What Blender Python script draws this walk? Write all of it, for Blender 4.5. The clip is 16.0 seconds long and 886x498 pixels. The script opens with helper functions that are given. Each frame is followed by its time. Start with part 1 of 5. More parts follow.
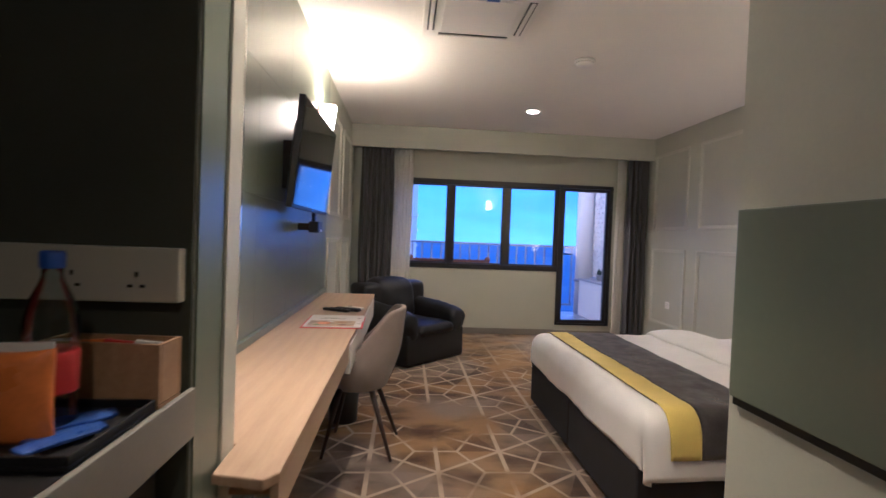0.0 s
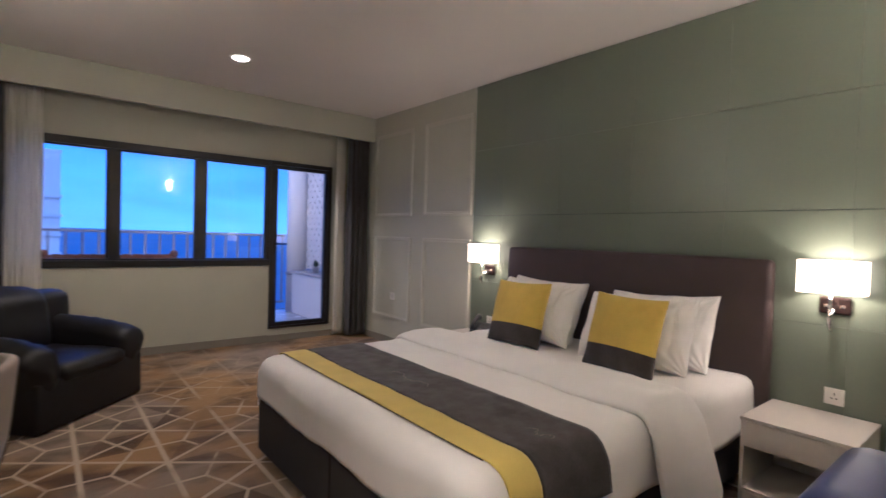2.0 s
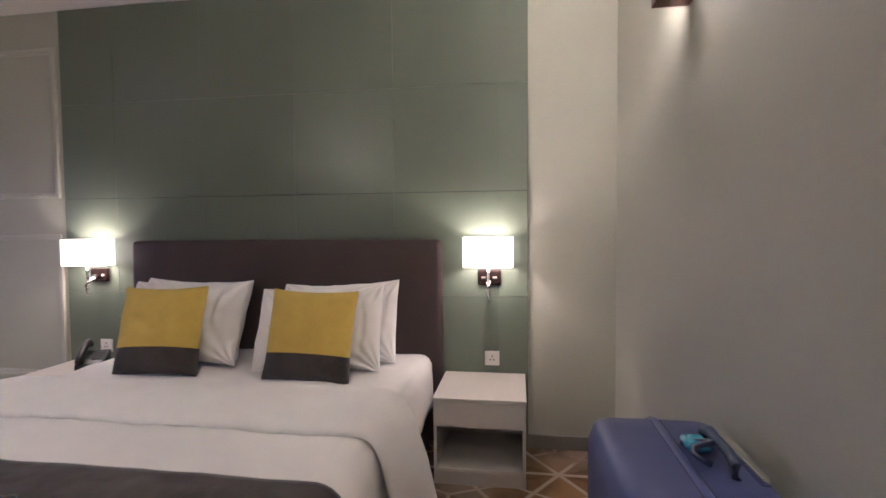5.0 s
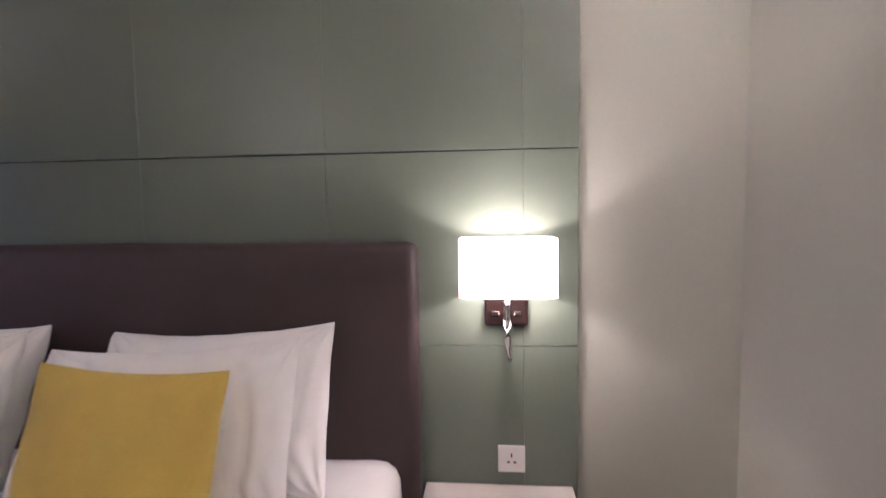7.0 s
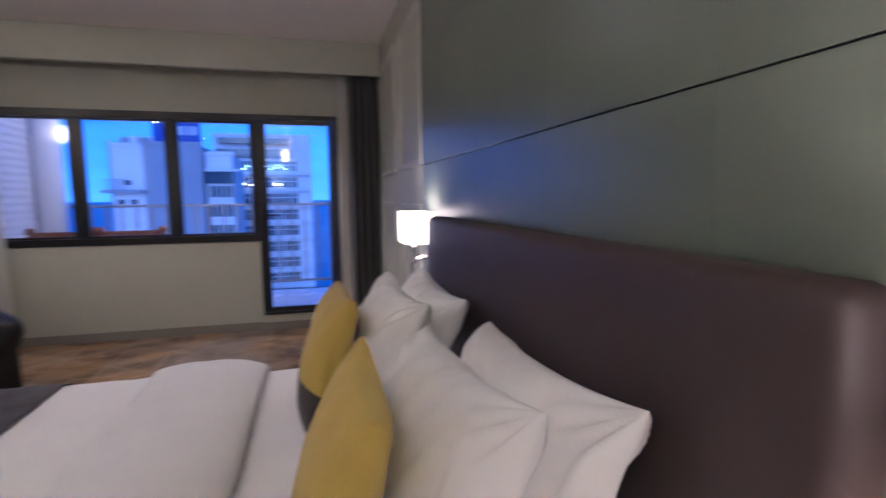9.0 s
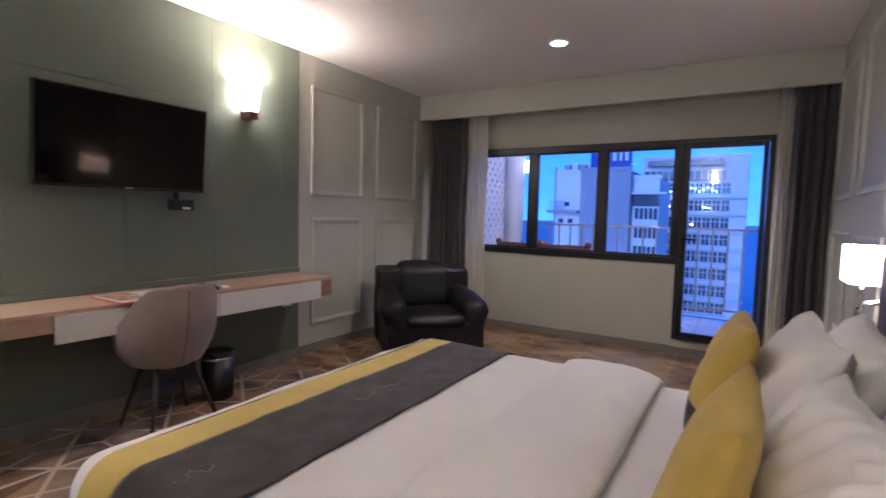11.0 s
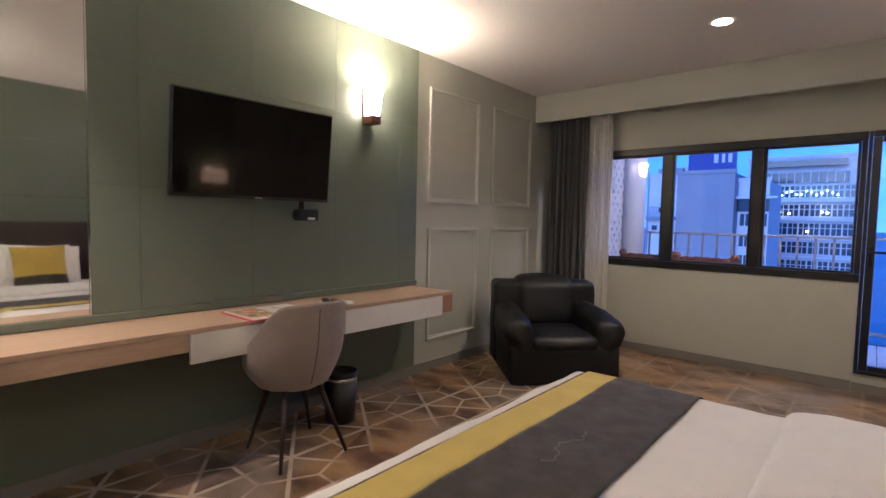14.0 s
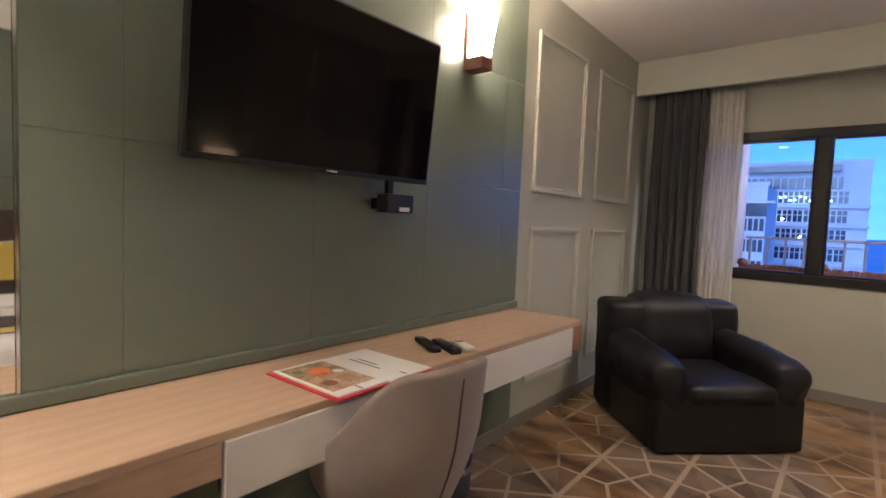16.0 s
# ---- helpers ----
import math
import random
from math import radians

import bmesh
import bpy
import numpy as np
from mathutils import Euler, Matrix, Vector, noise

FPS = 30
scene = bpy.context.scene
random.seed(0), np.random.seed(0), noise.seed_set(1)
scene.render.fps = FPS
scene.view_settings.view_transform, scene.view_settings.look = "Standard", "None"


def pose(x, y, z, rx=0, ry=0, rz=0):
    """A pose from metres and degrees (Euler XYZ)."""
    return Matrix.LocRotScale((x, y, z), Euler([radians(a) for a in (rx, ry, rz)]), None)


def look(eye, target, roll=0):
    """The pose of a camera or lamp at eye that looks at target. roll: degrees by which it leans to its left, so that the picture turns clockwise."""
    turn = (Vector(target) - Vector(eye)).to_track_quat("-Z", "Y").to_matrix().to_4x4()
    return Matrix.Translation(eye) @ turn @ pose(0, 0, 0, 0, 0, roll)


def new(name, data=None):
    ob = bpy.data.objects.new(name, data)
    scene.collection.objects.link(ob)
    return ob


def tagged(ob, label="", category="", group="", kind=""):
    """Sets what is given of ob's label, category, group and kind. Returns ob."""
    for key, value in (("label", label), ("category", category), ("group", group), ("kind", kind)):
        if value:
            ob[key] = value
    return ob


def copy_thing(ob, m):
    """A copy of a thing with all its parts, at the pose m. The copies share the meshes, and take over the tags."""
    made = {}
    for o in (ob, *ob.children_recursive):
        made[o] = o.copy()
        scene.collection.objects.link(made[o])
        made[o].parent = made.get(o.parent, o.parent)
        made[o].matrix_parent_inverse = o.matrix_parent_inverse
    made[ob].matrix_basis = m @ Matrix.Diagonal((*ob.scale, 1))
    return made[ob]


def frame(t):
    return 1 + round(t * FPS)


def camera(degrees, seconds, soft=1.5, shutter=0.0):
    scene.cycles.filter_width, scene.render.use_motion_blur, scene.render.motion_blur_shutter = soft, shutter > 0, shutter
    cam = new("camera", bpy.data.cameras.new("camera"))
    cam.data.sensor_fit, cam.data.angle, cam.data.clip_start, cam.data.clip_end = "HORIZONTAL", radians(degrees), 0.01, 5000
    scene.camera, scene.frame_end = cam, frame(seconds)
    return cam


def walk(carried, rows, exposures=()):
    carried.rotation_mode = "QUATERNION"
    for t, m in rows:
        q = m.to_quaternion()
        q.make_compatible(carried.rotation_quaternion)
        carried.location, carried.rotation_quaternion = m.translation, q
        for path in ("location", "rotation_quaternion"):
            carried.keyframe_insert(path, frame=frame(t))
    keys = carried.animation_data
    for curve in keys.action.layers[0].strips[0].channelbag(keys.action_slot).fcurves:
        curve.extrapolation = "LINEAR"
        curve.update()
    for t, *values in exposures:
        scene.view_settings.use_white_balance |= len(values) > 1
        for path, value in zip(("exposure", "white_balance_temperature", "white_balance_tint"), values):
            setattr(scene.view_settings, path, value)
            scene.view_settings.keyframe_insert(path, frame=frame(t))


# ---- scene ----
cam = camera(83.9, 16.0, shutter=0.4)
PATH = [
    (0, (-0.436, 0.659, 1.325), (-0.281, 2.652, 1.279), 2.2),
    (0.5, (-0.47, 0.959, 1.347), (-0.113, 2.927, 1.309), 1.6),
    (1, (-0.478, 1.288, 1.366), (0.132, 3.192, 1.326), 1.1),
    (1.5, (-0.398, 1.538, 1.339), (0.572, 3.287, 1.298), 2.3),
    (2, (-0.354, 1.776, 1.315), (0.909, 3.326, 1.262), 1.8),
    (2.5, (-0.316, 1.946, 1.333), (1.173, 3.28, 1.277), 1.2),
    (3, (-0.32, 2.087, 1.318), (1.357, 3.176, 1.273), 1.6),
    (3.5, (-0.303, 2.185, 1.301), (1.51, 3.027, 1.256), 1.2),
    (4, (-0.286, 2.215, 1.304), (1.623, 2.811, 1.254), 1.2),
    (6.5, (1.035, 2.559, 1.301), (3.024, 2.723, 1.181), -1.7),
    (7, (1.45, 2.577, 1.326), (3.437, 2.755, 1.181), -0.9),
    (7.5, (1.813, 2.565, 1.367), (3.77, 2.927, 1.172), -1.5),
    (8, (2.084, 2.498, 1.351), (3.813, 3.48, 1.131), -0.4),
    (8.5, (2.297, 2.467, 1.328), (3.593, 3.975, 1.114), 0.8),
    (9, (2.424, 2.402, 1.339), (2.921, 4.327, 1.124), -0.5),
    (9.5, (2.509, 2.287, 1.347), (2.441, 4.275, 1.133), -0.2),
    (10, (2.533, 2.217, 1.343), (2.072, 4.154, 1.157), 1.0),
    (12.5, (2.446, 2.165, 1.357), (1.035, 3.577, 1.237), 0.9),
    (13, (2.413, 2.179, 1.363), (0.996, 3.585, 1.238), 1.3),
    (13.5, (2.233, 2.214, 1.351), (0.818, 3.622, 1.231), 1.8),
    (14, (1.939, 2.286, 1.352), (0.624, 3.789, 1.234), 1.2),
    (14.5, (1.609, 2.434, 1.352), (0.302, 3.943, 1.229), 1.5),
    (15, (1.218, 2.542, 1.345), (-0.105, 4.038, 1.231), 2.5),
    (15.5, (0.832, 2.63, 1.323), (-0.477, 4.139, 1.217), 2.4),
    (16, (0.465, 2.745, 1.307), (-0.812, 4.279, 1.186), 2.3),
]

# white balance between lamp light and dusk, drifting a little on the way
EXPOSURE = [(0.0, 1.02, 4000.0, 9.0), (0.5, 0.97, 4000.0, 9.0), (1.5, 0.77, 4000.0, 10.0), (2.5, 0.72, 4000.0, 10.0), (4.0, 0.72, 3950.0, 11.0), (7.0, 0.82, 3860.0, 19.0), (8.0, 0.52, 3840.0, 18.0), (8.5, 0.62, 3900.0, 17.0), (9.0, 0.62, 3800.0, 16.0), (10.5, 0.72, 3850.0, 16.0), (12.5, 0.77, 4050.0, 13.0), (14.5, 0.87, 4100.0, 11.0), (16.0, 1.02, 4200.0, 10.0)]
walk(cam, [(t, look(eye, target, roll)) for t, eye, target, roll in PATH], EXPOSURE)

SKY = 0.135
SCONCE_W, BEDSIDE_W, DOWN_W, BALCONY_W = 26.0, 6.6, 160.0, 56.0
SHADE_E, SCONCE_E = 3.2, 42.0

# ---------------------------------------------------------------- light
world = bpy.data.worlds.new("dusk_sky")
scene.world = world
world.use_nodes = True
wt = world.node_tree
sky = wt.nodes.new("ShaderNodeTexSky")
sky.sky_type, sky.sun_disc = "NISHITA", False
sky.sun_elevation, sky.sun_rotation = radians(14.0), radians(180)
sky.altitude, sky.air_density, sky.dust_density, sky.ozone_density = 30, 1.0, 0.0, 6.0
dusk = wt.nodes.new("ShaderNodeMix")
dusk.data_type, dusk.blend_type = "RGBA", "MULTIPLY"
dusk.inputs[0].default_value, dusk.inputs[7].default_value = 1.0, (1.16, 0.79, 0.95, 1)
# thin haze lifts the pale band off the horizon, soft cloud streaks cross it
way = wt.nodes.new("ShaderNodeTexCoord")
lift = wt.nodes.new("ShaderNodeMapping")
lift.inputs["Location"].default_value, lift.inputs["Scale"].default_value = (0, 0, 0.14), (1, 1, 0.8)
wt.links.new(way.outputs["Generated"], lift.inputs["Vector"])
wt.links.new(lift.outputs[0], sky.inputs["Vector"])
streaks = wt.nodes.new("ShaderNodeMapping")
streaks.inputs["Scale"].default_value = (2.0, 2.0, 11.0)
wt.links.new(way.outputs["Generated"], streaks.inputs["Vector"])
cloud = wt.nodes.new("ShaderNodeTexNoise")
cloud.inputs["Scale"].default_value, cloud.inputs["Detail"].default_value = 2.2, 4.0
wt.links.new(streaks.outputs[0], cloud.inputs["Vector"])
tone = wt.nodes.new("ShaderNodeMapRange")
tone.inputs[1].default_value, tone.inputs[2].default_value = 0.3, 0.7
tone.inputs[3].default_value, tone.inputs[4].default_value = 0.86, 1.14
wt.links.new(cloud.outputs["Fac"], tone.inputs[0])
drift = wt.nodes.new("ShaderNodeMix")
drift.data_type, drift.blend_type = "RGBA", "MULTIPLY"
drift.inputs[0].default_value = 1.0
wt.links.new(sky.outputs[0], drift.inputs[6])
wt.links.new(tone.outputs[0], drift.inputs[7])
wt.links.new(drift.outputs[2], dusk.inputs[6])
wt.links.new(dusk.outputs[2], wt.nodes["Background"].inputs[0])
wt.nodes["Background"].inputs[1].default_value = SKY

sun = new("sun", bpy.data.lights.new("sun", "SUN"))
sun.data.energy, sun.data.angle, sun.data.color = 0.5, radians(25), (1.0, 0.95, 0.92)
sun.matrix_world = pose(0, 0, 60, 76, 0, 0)

WARM = (1.0, 0.60, 0.25)


def point_lamp(name, x, y, z, watts, radius, colour=WARM):
    ob = new(name, bpy.data.lights.new(name, "POINT"))
    ob.data.energy, ob.data.shadow_soft_size, ob.data.color = watts, radius, colour
    ob.location = (x, y, z)
    return ob


point_lamp("sconce_bulb", -1.117, 4.902, 2.372, SCONCE_W * 2.3, 0.03)
point_lamp("sconce_bulb", 1.821, 1.833, 2.335, SCONCE_W * 1.55, 0.03)
point_lamp("bedside_bulb", 2.985, 2.515, 1.160, BEDSIDE_W, 0.02, (1.0, 0.585, 0.28))
point_lamp("bedside_bulb", 2.985, 5.26, 1.160, BEDSIDE_W, 0.02, (1.0, 0.585, 0.28))
point_lamp("balcony_bulb", 1.25, 8.32, 2.42, BALCONY_W, 0.06, (1.0, 0.66, 0.42))



def ceiling_spot(x, y, watts, cone):
    spot = new("downlight_bulb", bpy.data.lights.new("downlight_bulb", "SPOT"))
    spot.data.energy, spot.data.spot_size, spot.data.spot_blend = watts, radians(cone), 0.5
    spot.data.shadow_soft_size, spot.data.color = 0.04, (1.0, 0.61, 0.275)
    spot.location = (x, y, 2.835)


ceiling_spot(1.012, 6.405, DOWN_W * 0.58, 130)
ceiling_spot(-0.62, 2.36, DOWN_W * 0.8, 84)
# guessed corridor fill that brightens the drinks niche; no such source is seen
ceiling_spot(-0.27, -0.45, DOWN_W * 0.16, 120)

# ---------------------------------------------------------------- materials


def nodes_of(mat):
    return mat.node_tree.nodes, mat.node_tree.links, mat.node_tree.nodes["Principled BSDF"]


def mix_rgb(n, l, fac, a, b, mode="MIX"):
    m = n.new("ShaderNodeMix")
    m.data_type, m.blend_type = "RGBA", mode
    for sock, v in ((m.inputs[0], fac), (m.inputs[6], a), (m.inputs[7], b)):
        if isinstance(v, (int, float)):
            sock.default_value = v
        elif isinstance(v, tuple):
            sock.default_value = (*v[:3], 1)
        else:
            l.new(v, sock)
    return m.outputs[2]


def calc(n, l, op, a, b=0.0, c=None):
    m = n.new("ShaderNodeMath")
    m.operation = op
    for sock, v in zip(m.inputs, (a, b) if c is None else (a, b, c)):
        if isinstance(v, (int, float)):
            sock.default_value = v
        else:
            l.new(v, sock)
    return m.outputs[0]


def noise_tex(n, l, vec, scale, detail=4.0, rough=0.55):
    t = n.new("ShaderNodeTexNoise")
    t.inputs["Scale"].default_value, t.inputs["Detail"].default_value = scale, detail
    t.inputs["Roughness"].default_value = rough
    if vec is not None:
        l.new(vec, t.inputs["Vector"])
    return t.outputs["Fac"]


def ramp(n, l, fac, lo, hi):
    m = n.new("ShaderNodeMapRange")
    m.inputs[1].default_value, m.inputs[2].default_value = lo, hi
    l.new(fac, m.inputs[0])
    return m.outputs[0]


def surface(name, col, rough=0.5, metal=0.0, vary=0.12, coarse=3.0, fine=120.0, bump=0.1, rvary=0.1, sheen=0.0, spread=None, stretch=None, nap=0.0):
    """A painted, woven or moulded surface: colour varied at two scales, with fine relief; nap brushes the sheen of a velvet in patches."""
    mat = bpy.data.materials.new(name)
    mat.use_nodes = True
    n, l, p = nodes_of(mat)
    vec = n.new("ShaderNodeTexCoord").outputs["Object"]
    if stretch:
        mp = n.new("ShaderNodeMapping")
        mp.inputs["Scale"].default_value = stretch
        l.new(vec, mp.inputs["Vector"])
        vec = mp.outputs[0]
    big = noise_tex(n, l, vec, coarse, 5.0)
    small = noise_tex(n, l, vec, fine, 3.0)
    dark = tuple(c * (1 - vary) for c in col)
    light = spread or tuple(min(1.0, c * (1 + vary)) for c in col)
    both = calc(n, l, "MULTIPLY_ADD", big, 0.7, calc(n, l, "MULTIPLY", small, 0.3))
    l.new(mix_rgb(n, l, ramp(n, l, both, 0.3, 0.7), dark, light), p.inputs["Base Color"])
    l.new(calc(n, l, "MULTIPLY_ADD", big, rvary * 2, max(0.02, rough - rvary)), p.inputs["Roughness"])
    p.inputs["Metallic"].default_value = metal
    p.inputs["Sheen Weight"].default_value = sheen
    if nap:
        l.new(calc(n, l, "MULTIPLY_ADD", ramp(n, l, noise_tex(n, l, vec, coarse * 1.3, 3.0), 0.4, 0.62), sheen * 2 * nap, sheen * (1 - nap)), p.inputs["Sheen Weight"])
    if bump:
        b = n.new("ShaderNodeBump")
        b.inputs["Strength"].default_value, b.inputs["Distance"].default_value = bump, 0.002
        l.new(both if stretch else small, b.inputs["Height"])
        l.new(b.outputs[0], p.inputs["Normal"])
    return mat


def glow(name, col, strength):
    mat = bpy.data.materials.new(name)
    mat.use_nodes = True
    n, l, p = nodes_of(mat)
    p.inputs["Base Color"].default_value = (0.85, 0.82, 0.78, 1)
    p.inputs["Emission Color"].default_value = (*col, 1)
    p.inputs["Emission Strength"].default_value = strength
    return mat


def wood(name, dark, light, rough=0.45, along=(1, 1, 1)):
    mat = bpy.data.materials.new(name)
    mat.use_nodes = True
    n, l, p = nodes_of(mat)
    mp = n.new("ShaderNodeMapping")
    mp.inputs["Scale"].default_value = along
    l.new(n.new("ShaderNodeTexCoord").outputs["Object"], mp.inputs["Vector"])
    vec = mp.outputs[0]
    wob = noise_tex(n, l, vec, 1.2, 2.0)
    w = n.new("ShaderNodeTexWave")
    w.bands_direction = "X"
    w.inputs["Scale"].default_value, w.inputs["Distortion"].default_value = 1.6, 7.0
    w.inputs["Detail"].default_value, w.inputs["Detail Scale"].default_value = 4.0, 1.6
    l.new(vec, w.inputs["Vector"])
    g = noise_tex(n, l, vec, 22.0, 6.0, 0.65)
    tone = calc(n, l, "MULTIPLY_ADD", w.outputs["Fac"], 0.12, calc(n, l, "MULTIPLY_ADD", g, 0.7, calc(n, l, "MULTIPLY", wob, 0.25)))
    l.new(mix_rgb(n, l, ramp(n, l, tone, 0.25, 0.85), dark, light), p.inputs["Base Color"])
    l.new(calc(n, l, "MULTIPLY_ADD", g, 0.25, rough - 0.12), p.inputs["Roughness"])
    b = n.new("ShaderNodeBump")
    b.inputs["Strength"].default_value, b.inputs["Distance"].default_value = 0.12, 0.001
    l.new(g, b.inputs["Height"])
    l.new(b.outputs[0], p.inputs["Normal"])
    return mat


def carpet_material():
    """Brown carpet with clouded tones and worn beige lines: a lattice of triangles, a three-armed star in each."""
    mat = bpy.data.materials.new("patterned_carpet")
    mat.use_nodes = True
    n, l, p = nodes_of(mat)
    vec = n.new("ShaderNodeTexCoord").outputs["Object"]
    sep = n.new("ShaderNodeSeparateXYZ")
    l.new(vec, sep.inputs[0])
    u = calc(n, l, "DIVIDE", calc(n, l, "ADD", sep.outputs[0], 0.185), 0.424)
    v = calc(n, l, "DIVIDE", calc(n, l, "SUBTRACT", sep.outputs[1], 4.155), 0.583)
    hu = calc(n, l, "MULTIPLY", u, 0.5)
    sv, tv_ = calc(n, l, "ADD", v, hu), calc(n, l, "SUBTRACT", v, hu)
    fs = calc(n, l, "FLOORED_MODULO", sv, 1.0)
    ft = calc(n, l, "FLOORED_MODULO", tv_, 1.0)
    b1 = calc(n, l, "ABSOLUTE", calc(n, l, "SUBTRACT", fs, ft))
    b2 = calc(n, l, "MINIMUM", fs, ft)
    b3 = calc(n, l, "SUBTRACT", 1.0, calc(n, l, "MAXIMUM", fs, ft))
    lo = calc(n, l, "MINIMUM", b1, calc(n, l, "MINIMUM", b2, b3))
    hi = calc(n, l, "MAXIMUM", b1, calc(n, l, "MAXIMUM", b2, b3))
    mid = calc(n, l, "SUBTRACT", calc(n, l, "SUBTRACT", 1.0, lo), hi)
    arm = calc(n, l, "SUBTRACT", hi, mid)
    # one tone for each of the three fields round a star, some of them dark
    field = n.new("ShaderNodeCombineXYZ")
    l.new(calc(n, l, "FLOOR", sv), field.inputs[0])
    l.new(calc(n, l, "FLOOR", tv_), field.inputs[1])
    which = calc(n, l, "ADD", calc(n, l, "MULTIPLY", calc(n, l, "COMPARE", lo, b1, 0.0001), 1.3), calc(n, l, "MULTIPLY", calc(n, l, "COMPARE", lo, b2, 0.0001), 2.6))
    l.new(calc(n, l, "MULTIPLY_ADD", calc(n, l, "GREATER_THAN", fs, ft), 5.2, which), field.inputs[2])
    chance = n.new("ShaderNodeTexWhiteNoise")
    chance.noise_dimensions = "3D"
    l.new(field.outputs[0], chance.inputs["Vector"])
    dim = ramp(n, l, chance.outputs["Value"], 0.62, 0.95)
    fuzz = calc(n, l, "MULTIPLY", calc(n, l, "SUBTRACT", noise_tex(n, l, vec, 160.0, 2.0), 0.5), 0.012)
    edge = ramp(n, l, calc(n, l, "ADD", lo, fuzz), 0.031, 0.019)
    rail = ramp(n, l, calc(n, l, "ADD", b1, fuzz), 0.040, 0.027)
    edge = calc(n, l, "MAXIMUM", edge, rail)
    star = ramp(n, l, calc(n, l, "ADD", arm, fuzz), 0.046, 0.028)
    worn = ramp(n, l, noise_tex(n, l, vec, 1.25, 3.0), 0.39, 0.50)
    # the print is trodden away near the window wall
    worn = calc(n, l, "MULTIPLY", worn, calc(n, l, "MULTIPLY_ADD", ramp(n, l, calc(n, l, "ADD", sep.outputs[1], calc(n, l, "MULTIPLY", noise_tex(n, l, vec, 1.1, 2.0), 1.2)), 7.3, 6.6), 0.75, 0.25))
    worn2 = ramp(n, l, noise_tex(n, l, vec, 2.9, 2.0), 0.30, 0.40)
    line = calc(n, l, "MULTIPLY", worn, calc(n, l, "MAXIMUM", edge, calc(n, l, "MULTIPLY", star, worn2)))
    # clouded ground: taupe, dark brown streaks and ochre
    mp = n.new("ShaderNodeMapping")
    mp.inputs["Scale"].default_value = (1.0, 1.8, 1.0)
    l.new(vec, mp.inputs["Vector"])
    streak = noise_tex(n, l, mp.outputs[0], 2.6, 3.0, 0.5)
    ground = mix_rgb(n, l, ramp(n, l, streak, 0.30, 0.56), CARPET_DARK, CARPET_MID)
    gold = ramp(n, l, noise_tex(n, l, vec, 0.9, 2.0), 0.40, 0.54)
    ground = mix_rgb(n, l, gold, ground, mix_rgb(n, l, ramp(n, l, streak, 0.30, 0.56), (0.075, 0.035, 0.012), CARPET_GOLD))
    ground = mix_rgb(n, l, calc(n, l, "MULTIPLY", dim, worn), ground, mix_rgb(n, l, 1.0, ground, (0.42, 0.36, 0.32), "MULTIPLY"))
    col = mix_rgb(n, l, line, ground, CARPET_LINE)
    tuft = noise_tex(n, l, vec, 420.0, 2.0)
    col = mix_rgb(n, l, 0.35, col, mix_rgb(n, l, 1.0, col, tuft, "MULTIPLY"), "MIX")
    l.new(col, p.inputs["Base Color"])
    p.inputs["Roughness"].default_value = 0.95
    p.inputs["Specular IOR Level"].default_value = 0.1
    p.inputs["Sheen Weight"].default_value = 0.15
    b = n.new("ShaderNodeBump")
    b.inputs["Strength"].default_value, b.inputs["Distance"].default_value = 0.5, 0.004
    l.new(calc(n, l, "MULTIPLY_ADD", line, 0.5, tuft), b.inputs["Height"])
    l.new(b.outputs[0], p.inputs["Normal"])
    return mat


def pane_material(name, tint=(0.97, 0.98, 1.0)):
    mat = bpy.data.materials.new(name)
    mat.use_nodes = True
    n, l, p = nodes_of(mat)
    out = n["Material Output"]
    n.remove(p)
    tr, gl, mx, fr = (n.new("ShaderNode" + k) for k in ("BsdfTransparent", "BsdfGlossy", "MixShader", "Fresnel"))
    tr.inputs[0].default_value = (*tint, 1)
    gl.inputs["Roughness"].default_value = 0.005
    fr.inputs["IOR"].default_value = 1.5
    l.new(fr.outputs[0], mx.inputs[0])
    l.new(tr.outputs[0], mx.inputs[1])
    l.new(gl.outputs[0], mx.inputs[2])
    l.new(mx.outputs[0], out.inputs[0])
    return mat


def sheer_material():
    mat = bpy.data.materials.new("sheer_voile")
    mat.use_nodes = True
    n, l, p = nodes_of(mat)
    out = n["Material Output"]
    p.inputs["Base Color"].default_value = (0.88, 0.86, 0.80, 1)
    p.inputs["Roughness"].default_value = 0.9
    tr, tl, m1, m2 = (n.new("ShaderNode" + k) for k in ("BsdfTransparent", "BsdfTranslucent", "MixShader", "MixShader"))
    tl.inputs[0].default_value = (0.88, 0.87, 0.83, 1)
    m1.inputs[0].default_value, m2.inputs[0].default_value = 0.48, 0.07
    l.new(p.outputs[0], m1.inputs[1])
    l.new(tl.outputs[0], m1.inputs[2])
    l.new(m1.outputs[0], m2.inputs[1])
    l.new(tr.outputs[0], m2.inputs[2])
    l.new(m2.outputs[0], out.inputs[0])
    return mat


CARPET_DARK, CARPET_MID = (0.105, 0.072, 0.050), (0.270, 0.208, 0.155)
CARPET_GOLD, CARPET_LINE = (0.32, 0.195, 0.070), (0.52, 0.42, 0.30)

